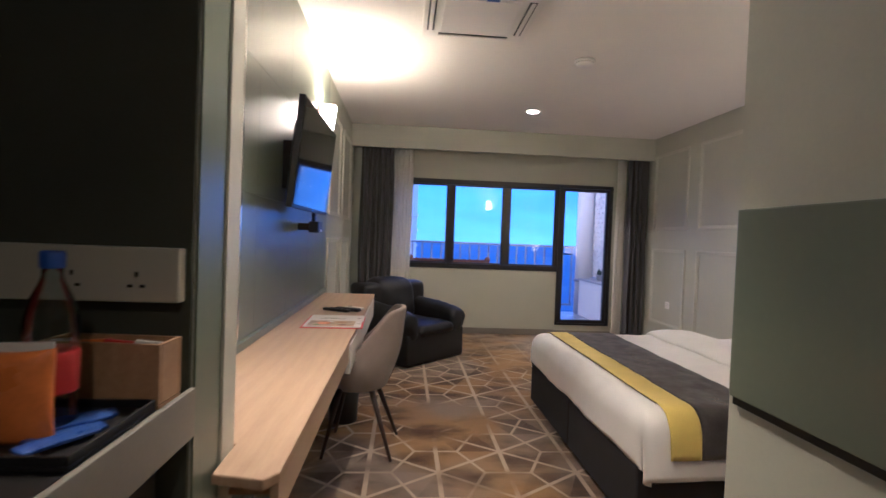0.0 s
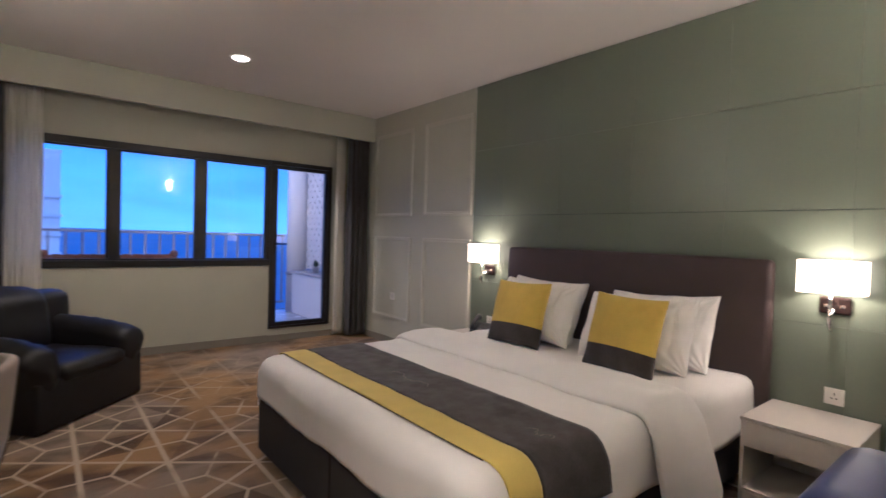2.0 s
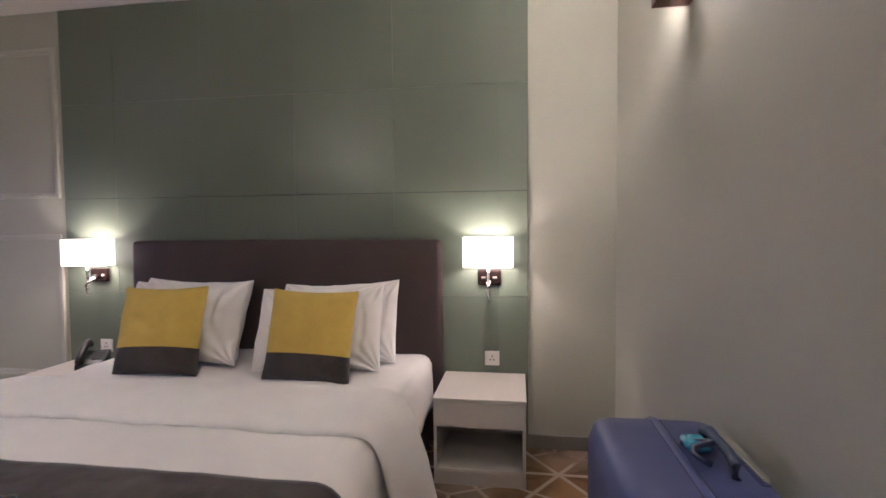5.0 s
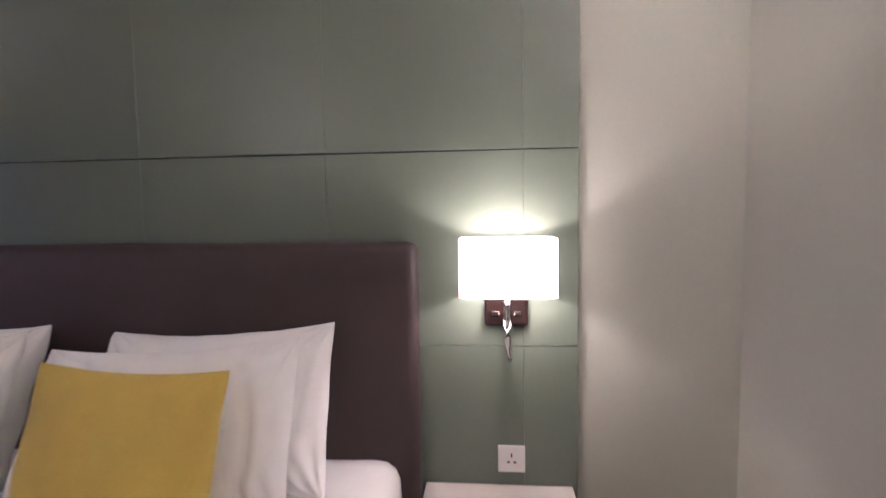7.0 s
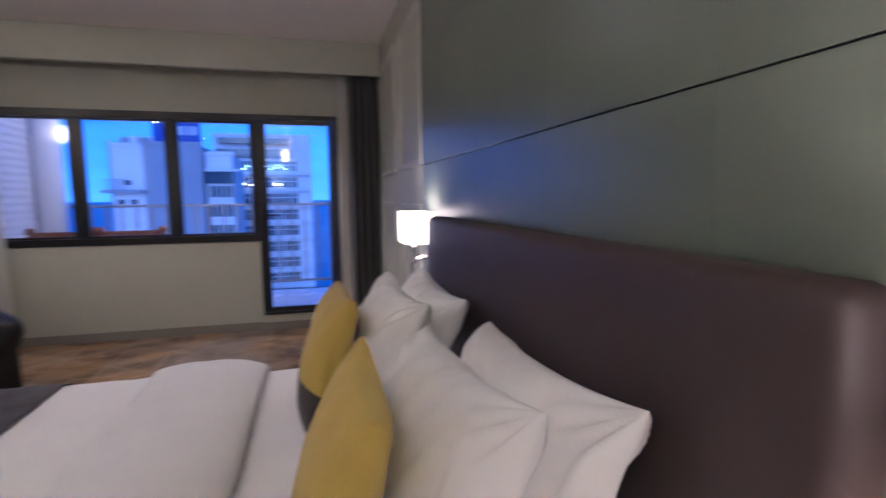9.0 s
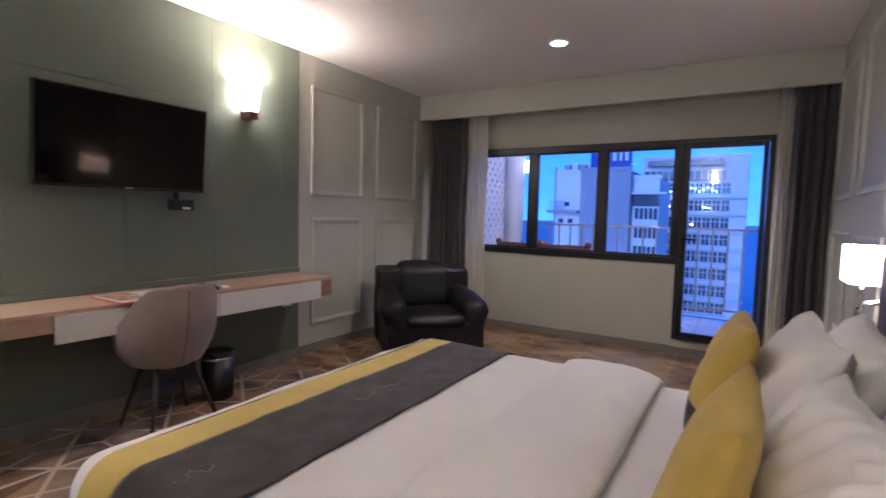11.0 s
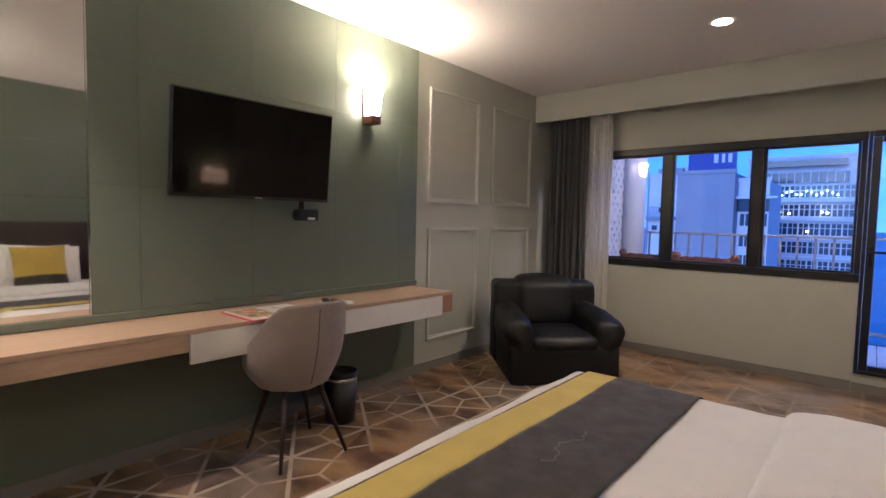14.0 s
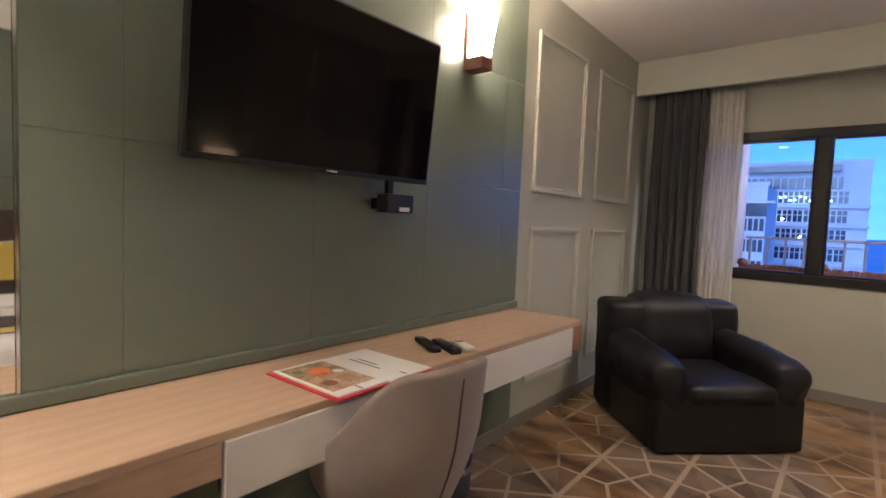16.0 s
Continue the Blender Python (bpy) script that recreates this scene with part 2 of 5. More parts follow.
M = dict(
    wall=surface("sage_beige_wall_paint", (0.465, 0.468, 0.39), 0.6, vary=0.05, coarse=1.5, fine=90, bump=0.06),
    trim=surface("moulding_paint", (0.54, 0.535, 0.455), 0.5, vary=0.05, bump=0.03),
    green=surface("dark_green_panel_lacquer", (0.146, 0.170, 0.127), 0.30, vary=0.06, coarse=1.2, fine=60, bump=0.02, rvary=0.03),
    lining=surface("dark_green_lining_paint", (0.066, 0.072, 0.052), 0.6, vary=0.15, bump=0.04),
    groove=surface("groove_shadow_filler", (0.03, 0.035, 0.03), 0.8, vary=0.1),
    ceiling=surface("white_ceiling_paint", (0.80, 0.77, 0.735), 0.85, vary=0.03, coarse=1.0, fine=80, bump=0.05),
    skirting=surface("taupe_skirting_paint", (0.23, 0.215, 0.185), 0.5, vary=0.1, bump=0.05),
    carpet=carpet_material(),
    black_alu=surface("black_aluminium", (0.012, 0.012, 0.014), 0.35, vary=0.2, bump=0.02),
    pane=pane_material("window_glass"),
    mirror=surface("silvered_mirror", (0.93, 0.94, 0.93), 0.012, metal=1.0, vary=0.0, bump=0.0, rvary=0.008),
    oak=wood("warm_oak_veneer", (0.38, 0.255, 0.155), (0.53, 0.395, 0.26), 0.42, (3.0, 0.35, 3.0)),
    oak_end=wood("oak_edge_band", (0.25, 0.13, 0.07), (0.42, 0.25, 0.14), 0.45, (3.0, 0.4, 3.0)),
    redwood=wood("reddish_wood", (0.10, 0.035, 0.018), (0.24, 0.085, 0.045), 0.4, (6.0, 6.0, 2.0)),
    teak=wood("weathered_teak", (0.10, 0.035, 0.018), (0.22, 0.09, 0.045), 0.6, (6.0, 3.0, 6.0)),
    white_lac=surface("white_lacquer", (0.72, 0.70, 0.67), 0.35, vary=0.03, bump=0.02),
    ash=surface("pale_ash_laminate", (0.62, 0.58, 0.53), 0.4, vary=0.03, coarse=4, fine=40, bump=0.04, stretch=(1, 8, 8)),
    linen=surface("white_bed_linen", (0.87, 0.85, 0.835), 0.85, vary=0.03, coarse=6, fine=500, bump=0.12, sheen=0.2),
    pillow=surface("white_pillow_cotton", (0.88, 0.865, 0.85), 0.85, vary=0.03, coarse=7, fine=500, bump=0.12, sheen=0.2),
    yellow=surface("mustard_velvet", (0.57, 0.425, 0.038), 0.8, vary=0.13, coarse=6, fine=300, bump=0.2, sheen=0.1),
    yellow_band=surface("yellow_runner_velvet", (0.62, 0.49, 0.08), 0.8, vary=0.1, coarse=7, fine=300, bump=0.2, sheen=0.1),
    brown=surface("dark_brown_velvet", (0.042, 0.035, 0.033), 0.85, vary=0.5, coarse=7, fine=120, bump=0.25, sheen=0.165, nap=0.35),
    thread=surface("silvery_embroidery", (0.22, 0.20, 0.17), 0.5, vary=0.2),
    divan=surface("dark_divan_fabric", (0.026, 0.024, 0.026), 0.9, vary=0.25, coarse=8, fine=300, bump=0.3),
    headboard=surface("dark_brown_leatherette", (0.050, 0.033, 0.031), 0.58, vary=0.15, coarse=5, fine=260, bump=0.25),
    leather=surface("black_leather", (0.008, 0.008, 0.010), 0.46, vary=0.3, coarse=6, fine=150, bump=0.35),
    chair=surface("taupe_velvet", (0.26, 0.215, 0.19), 0.85, vary=0.1, coarse=8, fine=300, bump=0.2, sheen=0.15),
    black=surface("black_plastic", (0.012, 0.012, 0.013), 0.4, vary=0.2, bump=0.05),
    black_met=surface("black_metal", (0.018, 0.014, 0.013), 0.35, metal=0.6, vary=0.2, bump=0.03),
    screen=surface("screen_glass", (0.004, 0.004, 0.005), 0.06, vary=0.0, bump=0.0, rvary=0.02),
    chrome=surface("chrome", (0.82, 0.80, 0.77), 0.10, metal=1.0, vary=0.05, bump=0.0, rvary=0.04),
    copper=surface("dark_bronze_plate", (0.045, 0.028, 0.024), 0.18, metal=0.7, vary=0.15, bump=0.0, rvary=0.04),
    plastic=surface("white_plastic", (0.78, 0.76, 0.72), 0.4, vary=0.03, bump=0.02),
    cream=surface("cream_plastic", (0.55, 0.52, 0.42), 0.5, vary=0.04, bump=0.02),
    grey_cur=surface("charcoal_curtain", (0.060, 0.058, 0.060), 0.9, vary=0.2, coarse=3, fine=300, bump=0.2, sheen=0.2, stretch=(6, 6, 1)),
    sheer=sheer_material(),
    shade=glow("lit_lamp_shade", (1.0, 0.585, 0.28), SHADE_E),
    sconce_glass=glow("lit_frosted_glass", (1.0, 0.60, 0.28), SCONCE_E),
    led=glow("lit_downlight", (1.0, 0.62, 0.32), 75.0),
    case=surface("blue_ribbed_shell", (0.056, 0.068, 0.200), 0.38, vary=0.12, coarse=5, fine=200, bump=0.2),
    case_dark=surface("dark_blue_trim", (0.02, 0.03, 0.08), 0.45, vary=0.15),
    lime=surface("printed_salad_green", (0.16, 0.28, 0.05), 0.4, vary=0.3, coarse=60),
    leg=surface("dark_walnut_stain", (0.030, 0.015, 0.010), 0.5, vary=0.3, coarse=20, stretch=(8, 8, 1)),
    teal=surface("turquoise_plastic", (0.08, 0.28, 0.40), 0.25, vary=0.3, coarse=20),
    paper=surface("white_paper", (0.78, 0.77, 0.75), 0.5, vary=0.03, bump=0.02),
    red=surface("red_cover_edge", (0.55, 0.03, 0.03), 0.4, vary=0.05),
    photo=surface("food_photograph_print", (0.26, 0.12, 0.04), 0.35, vary=0.75, coarse=22, fine=90, bump=0.0, spread=(0.70, 0.52, 0.30)),
    orange=surface("orange_pouch_foil", (0.75, 0.22, 0.02), 0.3, vary=0.15, coarse=12),
    blue=surface("blue_print_foil", (0.02, 0.06, 0.34), 0.3, vary=0.2, coarse=60, spread=(0.06, 0.12, 0.42)),
    cap=surface("blue_bottle_cap", (0.03, 0.08, 0.40), 0.35, vary=0.05),
    tray=wood("pale_wood_tray", (0.34, 0.20, 0.09), (0.50, 0.33, 0.17), 0.5, (4, 4, 4)),
    clear=pane_material("clear_bottle_plastic", (0.80, 0.85, 0.86)),
    purple=surface("purple_print", (0.17, 0.03, 0.27), 0.4, vary=0.08),
    tile=surface("balcony_floor_tile", (0.50, 0.50, 0.52), 0.25, vary=0.06, coarse=4, fine=80, bump=0.03),
    render_white=surface("white_exterior_render", (0.74, 0.72, 0.72), 0.8, vary=0.05, coarse=2, fine=60, bump=0.1),
    rail=surface("painted_steel_rail", (0.34, 0.33, 0.36), 0.45, vary=0.15),
    concrete=surface("grey_painted_concrete", (0.36, 0.36, 0.40), 0.85, vary=0.12, coarse=0.15, fine=2.0, bump=0.0),
    pale_conc=surface("pale_painted_concrete", (0.74, 0.74, 0.76), 0.85, vary=0.10, coarse=0.2, fine=2.0, bump=0.0),
    far_glass=surface("far_window_glass", (0.035, 0.045, 0.065), 0.12, vary=0.5, coarse=0.3, fine=1.0, bump=0.0),
    sign=surface("blue_sign_face", (0.015, 0.03, 0.30), 0.4, vary=0.1, coarse=0.4),
    far_light=glow("lit_far_lamp", (1.0, 0.72, 0.42), 14.0),
    far_white=glow("lit_far_white_lamp", (0.85, 0.95, 1.0), 8.0),
    land=surface("dark_land", (0.06, 0.07, 0.07), 0.9, vary=0.3, coarse=0.05, fine=0.5, bump=0.0),
    leaf=surface("dark_green_leaf", (0.04, 0.07, 0.03), 0.5, vary=0.3, coarse=10),
    rubber=surface("black_rubber", (0.015, 0.015, 0.015), 0.7, vary=0.1),
)

# each green panel takes a slightly different tone
gn, gl_, gp = nodes_of(M["green"])
info = gn.new("ShaderNodeObjectInfo")
hsv = gn.new("ShaderNodeHueSaturation")
link = gp.inputs["Base Color"].links[0]
src_ = link.from_socket
gl_.remove(link)
gl_.new(calc(gn, gl_, "MULTIPLY_ADD", info.outputs["Random"], 0.03, 0.985), hsv.inputs["Value"])
gl_.new(src_, hsv.inputs["Color"])
gl_.new(hsv.outputs[0], gp.inputs["Base Color"])

# sea with fine waves
sea_mat = surface("evening_sea", (0.025, 0.090, 0.230), 0.35, vary=0.25, coarse=0.01, fine=0.25, bump=0.6)
for nd in sea_mat.node_tree.nodes:
    if nd.type == "BUMP":
        nd.inputs["Distance"].default_value = 0.8
M["sea"] = sea_mat
M["screen"].node_tree.nodes["Principled BSDF"].inputs["Specular Tint"].default_value = (1.0, 0.80, 0.60, 1)
for key, level in (("screen", 0.32), ("leather", 0.38)):
    M[key].node_tree.nodes["Principled BSDF"].inputs["Specular IOR Level"].default_value = level

# ---------------------------------------------------------------- mesh helpers


def link_mesh(name, bm, mat, smooth=False):
    me = bpy.data.meshes.new(name)
    bm.normal_update()
    bm.to_mesh(me)
    bm.free()
    me.materials.append(M[mat] if isinstance(mat, str) else mat)
    if smooth:
        me.shade_smooth()
    return new(name, me)


def part(name, bm, mat, parent=None, label="", smooth=False):
    ob = link_mesh(name, bm, mat, smooth)
    if parent is not None:
        ob.parent = parent
    if label:
        ob["label"] = label
    return ob


def thing(name, label, category, m=None, group="", kind=""):
    ob = new(name)
    ob.empty_display_size = 0.1
    if m is not None:
        ob.matrix_world = m
    return tagged(ob, label, category, group, kind)


def box(x0, x1, y0, y1, z0, z1, bevel=0.0, seg=2, bm=None):
    """A box, with rounded edges where bevel is given; added to bm where one is given."""
    b = bmesh.new()
    bmesh.ops.create_cube(b, size=1.0)
    for v in b.verts:
        v.co = Vector(((x0 + x1) / 2 + v.co.x * (x1 - x0), (y0 + y1) / 2 + v.co.y * (y1 - y0), (z0 + z1) / 2 + v.co.z * (z1 - z0)))
    if bevel:
        bmesh.ops.bevel(b, geom=b.edges[:], offset=bevel, segments=seg, affect="EDGES", profile=0.6)
    if bm is None:
        return b
    me = bpy.data.meshes.new("scratch")
    b.to_mesh(me)
    b.free()
    bm.from_mesh(me)
    bpy.data.meshes.remove(me)
    return bm


def soft_box(x0, x1, y0, y1, z0, z1, bevel, puff=0.0, wrinkle=0.0, seg=4, cuts=5, seed=0):
    """A padded block: rounded edges, faces puffed outwards and slightly wrinkled."""
    b = bmesh.new()
    bmesh.ops.create_cube(b, size=2.0)
    bmesh.ops.subdivide_edges(b, edges=b.edges[:], cuts=cuts, use_grid_fill=True)
    c = Vector(((x0 + x1) / 2, (y0 + y1) / 2, (z0 + z1) / 2))
    h = Vector(((x1 - x0) / 2, (y1 - y0) / 2, (z1 - z0) / 2))
    n = cuts + 1

    def spread_at(k, hh):
        """Place of loop k along one axis: two loops of each end lie in the rounding."""
        i = min(k, n - k)
        inner = hh - bevel
        d = (hh, hh - bevel * 0.3)[i] if i < 2 else inner * (1 - (i - 2) / (n / 2 - 2))
        return -d if k < n / 2 else d

    for v in b.verts:
        q = Vector([spread_at(round((k + 1) / 2 * n), hh) for k, hh in zip(v.co, h)])
        core = Vector([max(-(hh - bevel), min(hh - bevel, k)) for k, hh in zip(q, h)])
        # spread the outermost loops into the rounding
        off = q - core
        if off.length > 1e-6:
            q = core + off.normalized() * bevel
        u, w, s = v.co
        bulge = Vector((u * (1 - w * w) * (1 - s * s), w * (1 - u * u) * (1 - s * s), s * (1 - u * u) * (1 - w * w)))
        q += bulge * puff
        if wrinkle:
            q += noise.noise_vector((q + Vector((seed * 3.1, 0, 0))) * 7) * wrinkle
        v.co = c + q
    return b


def tube(points, radius, bm=None, seg=10, taper=None):
    """A round bar through the points."""
    b = bm or bmesh.new()
    pts = [Vector(p) for p in points]
    rings = []
    for i, p in enumerate(pts):
        d = (pts[min(i + 1, len(pts) - 1)] - pts[max(i - 1, 0)]).normalized()
        a = d.cross(Vector((0, 0, 1)) if abs(d.z) < 0.9 else Vector((1, 0, 0))).normalized()
        c = d.cross(a)
        r = radius if taper is None else radius + (taper - radius) * i / (len(pts) - 1)
        rings.append([b.verts.new(p + (a * math.cos(k) + c * math.sin(k)) * r) for k in (2 * math.pi * j / seg for j in range(seg))])
    for r0, r1 in zip(rings, rings[1:]):
        for j in range(seg):
            b.faces.new((r0[j], r0[(j + 1) % seg], r1[(j + 1) % seg], r1[j]))
    b.faces.new(rings[0][::-1])
    b.faces.new(rings[-1])
    return b


def lathe(profile, centre=(0, 0, 0), seg=28, bm=None):
    """Turned shape: profile of (radius, height)."""
    b = bm or bmesh.new()
    c = Vector(centre)
    rings = []
    for r, z in profile:
        rings.append([b.verts.new(c + Vector((r * math.cos(a), r * math.sin(a), z))) for a in (2 * math.pi * j / seg for j in range(seg))])
    for r0, r1 in zip(rings, rings[1:]):
        for j in range(seg):
            b.faces.new((r0[j], r0[(j + 1) % seg], r1[(j + 1) % seg], r1[j]))
    b.faces.new(rings[0][::-1])
    b.faces.new(rings[-1])
    return b


def prism(poly, z0, z1, bevel=0.0):
    b = bmesh.new()
    f = b.faces.new([b.verts.new((x, y, z0)) for x, y in poly])
    up = bmesh.ops.extrude_face_region(b, geom=[f])
    for v in up["geom"]:
        if isinstance(v, bmesh.types.BMVert):
            v.co.z = z1
    bmesh.ops.recalc_face_normals(b, faces=b.faces[:])
    if bevel:
        bmesh.ops.bevel(b, geom=b.edges[:], offset=bevel, segments=2, affect="EDGES")
    return b


def grid(nu, nv, place, keep=None):
    """A sheet of nu by nv points at place(u, v), u and v from 0 to 1."""
    b = bmesh.new()
    vs = [[b.verts.new(place(i / (nu - 1), j / (nv - 1))) for j in range(nv)] for i in range(nu)]
    for i in range(nu - 1):
        for j in range(nv - 1):
            if keep is None or keep((i + 0.5) / (nu - 1), (j + 0.5) / (nv - 1)):
                b.faces.new((vs[i][j], vs[i + 1][j], vs[i + 1][j + 1], vs[i][j + 1]))
    loose = [v for v in b.verts if not v.link_faces]
    bmesh.ops.delete(b, geom=loose, context="VERTS")
    return b


def thicken(ob, t, offset=-1.0):
    md = ob.modifiers.new("thickness", "SOLIDIFY")
    md.thickness, md.offset = t, offset
    return ob


def rot_bm(bm, m):
    bmesh.ops.transform(bm, matrix=m, verts=bm.verts[:])
    return bm


def structure(name, bm, mat, label, category="", smooth=False):
    ob = link_mesh(name, bm, mat, smooth)
    return tagged(ob, label, category, kind="structure")


# ---------------------------------------------------------------- the room
XW, XE = -1.2, 3.10          # faces of the green panelling
BW, BE = -1.215, 3.115       # faces of the plain walls behind it
YN, YS, CEIL = 7.925, 1.75, 2.855
CE_X, CW_X = 0.335, -0.88    # corridor walls
BACK = -1.7
FZ = -0.083                  # carpet level

def l_shape(z0, z1):
    """Outline of the bedroom and its entrance corridor."""
    x1, y1, ym, xc = 3.3, YN + 0.2, YS - 0.2, CE_X + 0.15
    return prism([(-1.45, BACK - 0.2), (xc, BACK - 0.2), (xc, ym), (x1, ym), (x1, y1), (-1.45, y1)], z0, z1)


structure("floor", l_shape(FZ - 0.12, FZ), "carpet", "brown patterned carpet with worn beige geometric lines", "carpet")
structure("ceiling", l_shape(CEIL, CEIL + 0.15), "ceiling", "plain white painted ceiling of the room", "ceiling")
structure("soffit", box(BW, BE, 7.54, 7.60, 2.545, CEIL - 0.002, 0.003), "wall", "painted curtain pelmet dropping from the ceiling above the window", "pelmet")
structure("soffit_top", box(BW, BE, 7.602, YN - 0.002, 2.70, CEIL - 0.002), "wall", "painted recess above the curtains", "pelmet")
WX0, WX1, WZ0, WZ1 = -0.66, 2.68, 0.90, 2.19
DX0 = 1.855
wn = bmesh.new()
box(-1.45, WX0, YN, YN + 0.2, FZ, CEIL, bm=wn)
box(WX1, 3.3, YN, YN + 0.2, FZ, CEIL, bm=wn)
box(WX0, WX1, YN, YN + 0.2, WZ1, CEIL, bm=wn)
box(WX0, DX0, YN, YN + 0.2, FZ, WZ0, bm=wn)
box(DX0, WX1, YN, YN + 0.2, FZ, 0.075, bm=wn)
structure("wall_north", wn, "wall", "sage beige painted wall around the window and balcony door", "wall")
ww = structure("wall_west", box(-1.45, BW, 1.991, YN, FZ, CEIL), "wall", "painted wall with dark green panels and moulded frames", "wall")
we = structure("wall_east", box(BE, 3.3, YS - 0.2, YN, FZ, CEIL), "wall", "painted wall with dark green panels behind the bed", "wall")
structure("wall_south", box(CE_X, BE, YS - 0.2, YS, FZ, CEIL), "wall", "plain sage beige painted wall with a sconce", "wall")
wc = structure("wall_corridor_east", box(CE_X, CE_X + 0.15, BACK, YS - 0.2, FZ, CEIL), "wall", "beige corridor wall with a dark green panel band", "wall")
part("panel", box(0.312, CE_X, -0.6, 1.722, 0.992, 1.414, 0.004), "green", wc, "dark green lacquered panel")
part("panel_edge", box(0.322, CE_X, -0.6, 1.722, 0.972, 0.990, 0.002), "black_alu", wc, "thin black edge strip")
structure("wall_corridor_end", box(-1.45, CE_X + 0.15, BACK - 0.2, BACK, FZ, CEIL), "wall", "plain wall closing the entrance corridor", "wall")
NI0, NI1, NZ1 = 0.45, 1.745, 2.35
cw = bmesh.new()
box(-1.45, CW_X, NI1, 1.990, FZ, CEIL, bm=cw)
box(-1.45, CW_X, BACK, NI0, FZ, CEIL, bm=cw)
box(-1.45, CW_X, NI0, NI1, NZ1, CEIL, bm=cw)
box(-1.6, -1.45, NI0, NI1, FZ, NZ1, bm=cw)
structure("wall_corridor_west", cw, "wall", "painted corridor wall with an open drinks niche", "wall")
structure("trim", box(CW_X, CW_X + 0.012, 1.900, 1.989, FZ, CEIL - 0.003, 0.003), "trim", "painted corner strip beside the niche", "trim")
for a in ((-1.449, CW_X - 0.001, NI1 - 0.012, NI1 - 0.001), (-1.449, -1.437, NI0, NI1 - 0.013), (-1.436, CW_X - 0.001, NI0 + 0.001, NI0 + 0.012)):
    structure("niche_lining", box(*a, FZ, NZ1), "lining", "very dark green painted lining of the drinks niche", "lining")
structure("niche_frame", box(CW_X + 0.001, CW_X + 0.006, 1.747, 1.898, FZ, NZ1 + 0.1, 0.002), "green", "dark green frame strip beside the niche", "trim")

# skirting, butted end to end
for nm, a in (("baseboard", (BW, BW + 0.014, 5.51, YN - 0.02, FZ, 0.004)), ("baseboard", (BW, BW + 0.028, 2.0, 5.50, FZ, 0.002)),
              ("baseboard", (BW + 0.016, DX0 - 0.01, YN - 0.014, YN, FZ, 0.004)), ("baseboard", (BE - 0.014, BE, 5.54, YN - 0.02, FZ, 0.004)),
              ("baseboard", (BE - 0.014, BE, YS + 0.016, 2.28, FZ, 0.004)), ("baseboard", (CE_X, BE - 0.016, YS, YS + 0.014, FZ, 0.004)),
              ("baseboard", (DX0 - 0.008, BE - 0.016, YN - 0.014, YN, FZ, -0.005))):
    structure(nm, box(*a, 0.003), "skirting", "taupe painted skirting board along the wall", "skirting")


def moulded_frame(parent, x, out, y0, y1, z0, z1):
    """A picture-frame moulding on a side wall; out is the side it stands out to."""
    w, d = 0.044, 0.021
    bm = bmesh.new()
    xa, xb = (x, x + d) if out > 0 else (x - d, x)
    xc, xd = (x, x + d * 0.5) if out > 0 else (x - d * 0.5, x)
    box(xa, xb, y0, y0 + w * 0.6, z0, z1, 0.005, 2, bm)
    box(xa, xb, y1 - w * 0.6, y1, z0, z1, 0.005, 2, bm)
    box(xa, xb, y0 + w * 0.6, y1 - w * 0.6, z0, z0 + w * 0.6, 0.005, 2, bm)
    box(xa, xb, y0 + w * 0.6, y1 - w * 0.6, z1 - w * 0.6, z1, 0.005, 2, bm)
    i = w * 0.6 + 0.001
    box(xc, xd, y0 + i, y0 + w, z0 + i, z1 - i, 0.003, 1, bm)
    box(xc, xd, y1 - w, y1 - i, z0 + i, z1 - i, 0.003, 1, bm)
    box(xc, xd, y0 + w, y1 - w, z0 + i, z0 + w, 0.003, 1, bm)
    box(xc, xd, y0 + w, y1 - w, z1 - w, z1 - i, 0.003, 1, bm)
    part("moulding", bm, "trim", parent)


for y0, y1 in ((5.66, 6.42), (6.665, 7.44)):
    moulded_frame(ww, BW, 1, y0, y1, 1.515, 2.572)
    moulded_frame(ww, BW, 1, y0, y1, 0.200, 1.277)
for y0, y1 in ((5.575, 6.40), (6.645, 7.48)):
    moulded_frame(we, BE, -1, y0, y1, 1.540, 2.60)
    moulded_frame(we, BE, -1, y0, y1, 0.245, 1.284)

# dark green panels with narrow open joints, on the plain walls
J = 0.0022
for y0, y1 in zip((2.276, 2.456, 3.122, 3.79, 4.455, 5.12), (2.456, 3.122, 3.79, 4.455, 5.12, 5.535)):
    for z0, z1 in zip((FZ, 0.238, 0.875, 1.532, 2.192), (0.238, 0.875, 1.532, 2.192, CEIL - 0.004)):
        part("panel", box(XE, BE - 0.004, y0 + J * 0.18, y1 - J * 0.18, z0 + (J if z0 == 1.532 else J * 0.4), z1 - (J if z1 == 1.532 else J * 0.4), 0.0008, 1), "green", we)
part("joint_backing", box(BE - 0.0035, BE - 0.0005, 2.276, 5.535, FZ, CEIL - 0.004), "groove", we, "dark joints between the panels")
for y0, y1 in zip((1.992, 2.58, 3.26, 3.93, 4.60, 5.285), (2.58, 3.26, 3.93, 4.60, 5.285, 5.497)):
    for z0, z1 in zip((FZ, 0.80, 1.505, 2.165), (0.80, 1.505, 2.165, CEIL - 0.004)):
        ya, yb = y0, y1
        if z0 > 0.5 and ya < 3.02:
            ya = 3.022
        if yb > ya:
            part("panel", box(BW + 0.004, XW, ya + J * 0.2, yb - J * 0.2, z0 + J * 0.3, z1 - J * 0.3, 0.0008, 1), "green", ww)
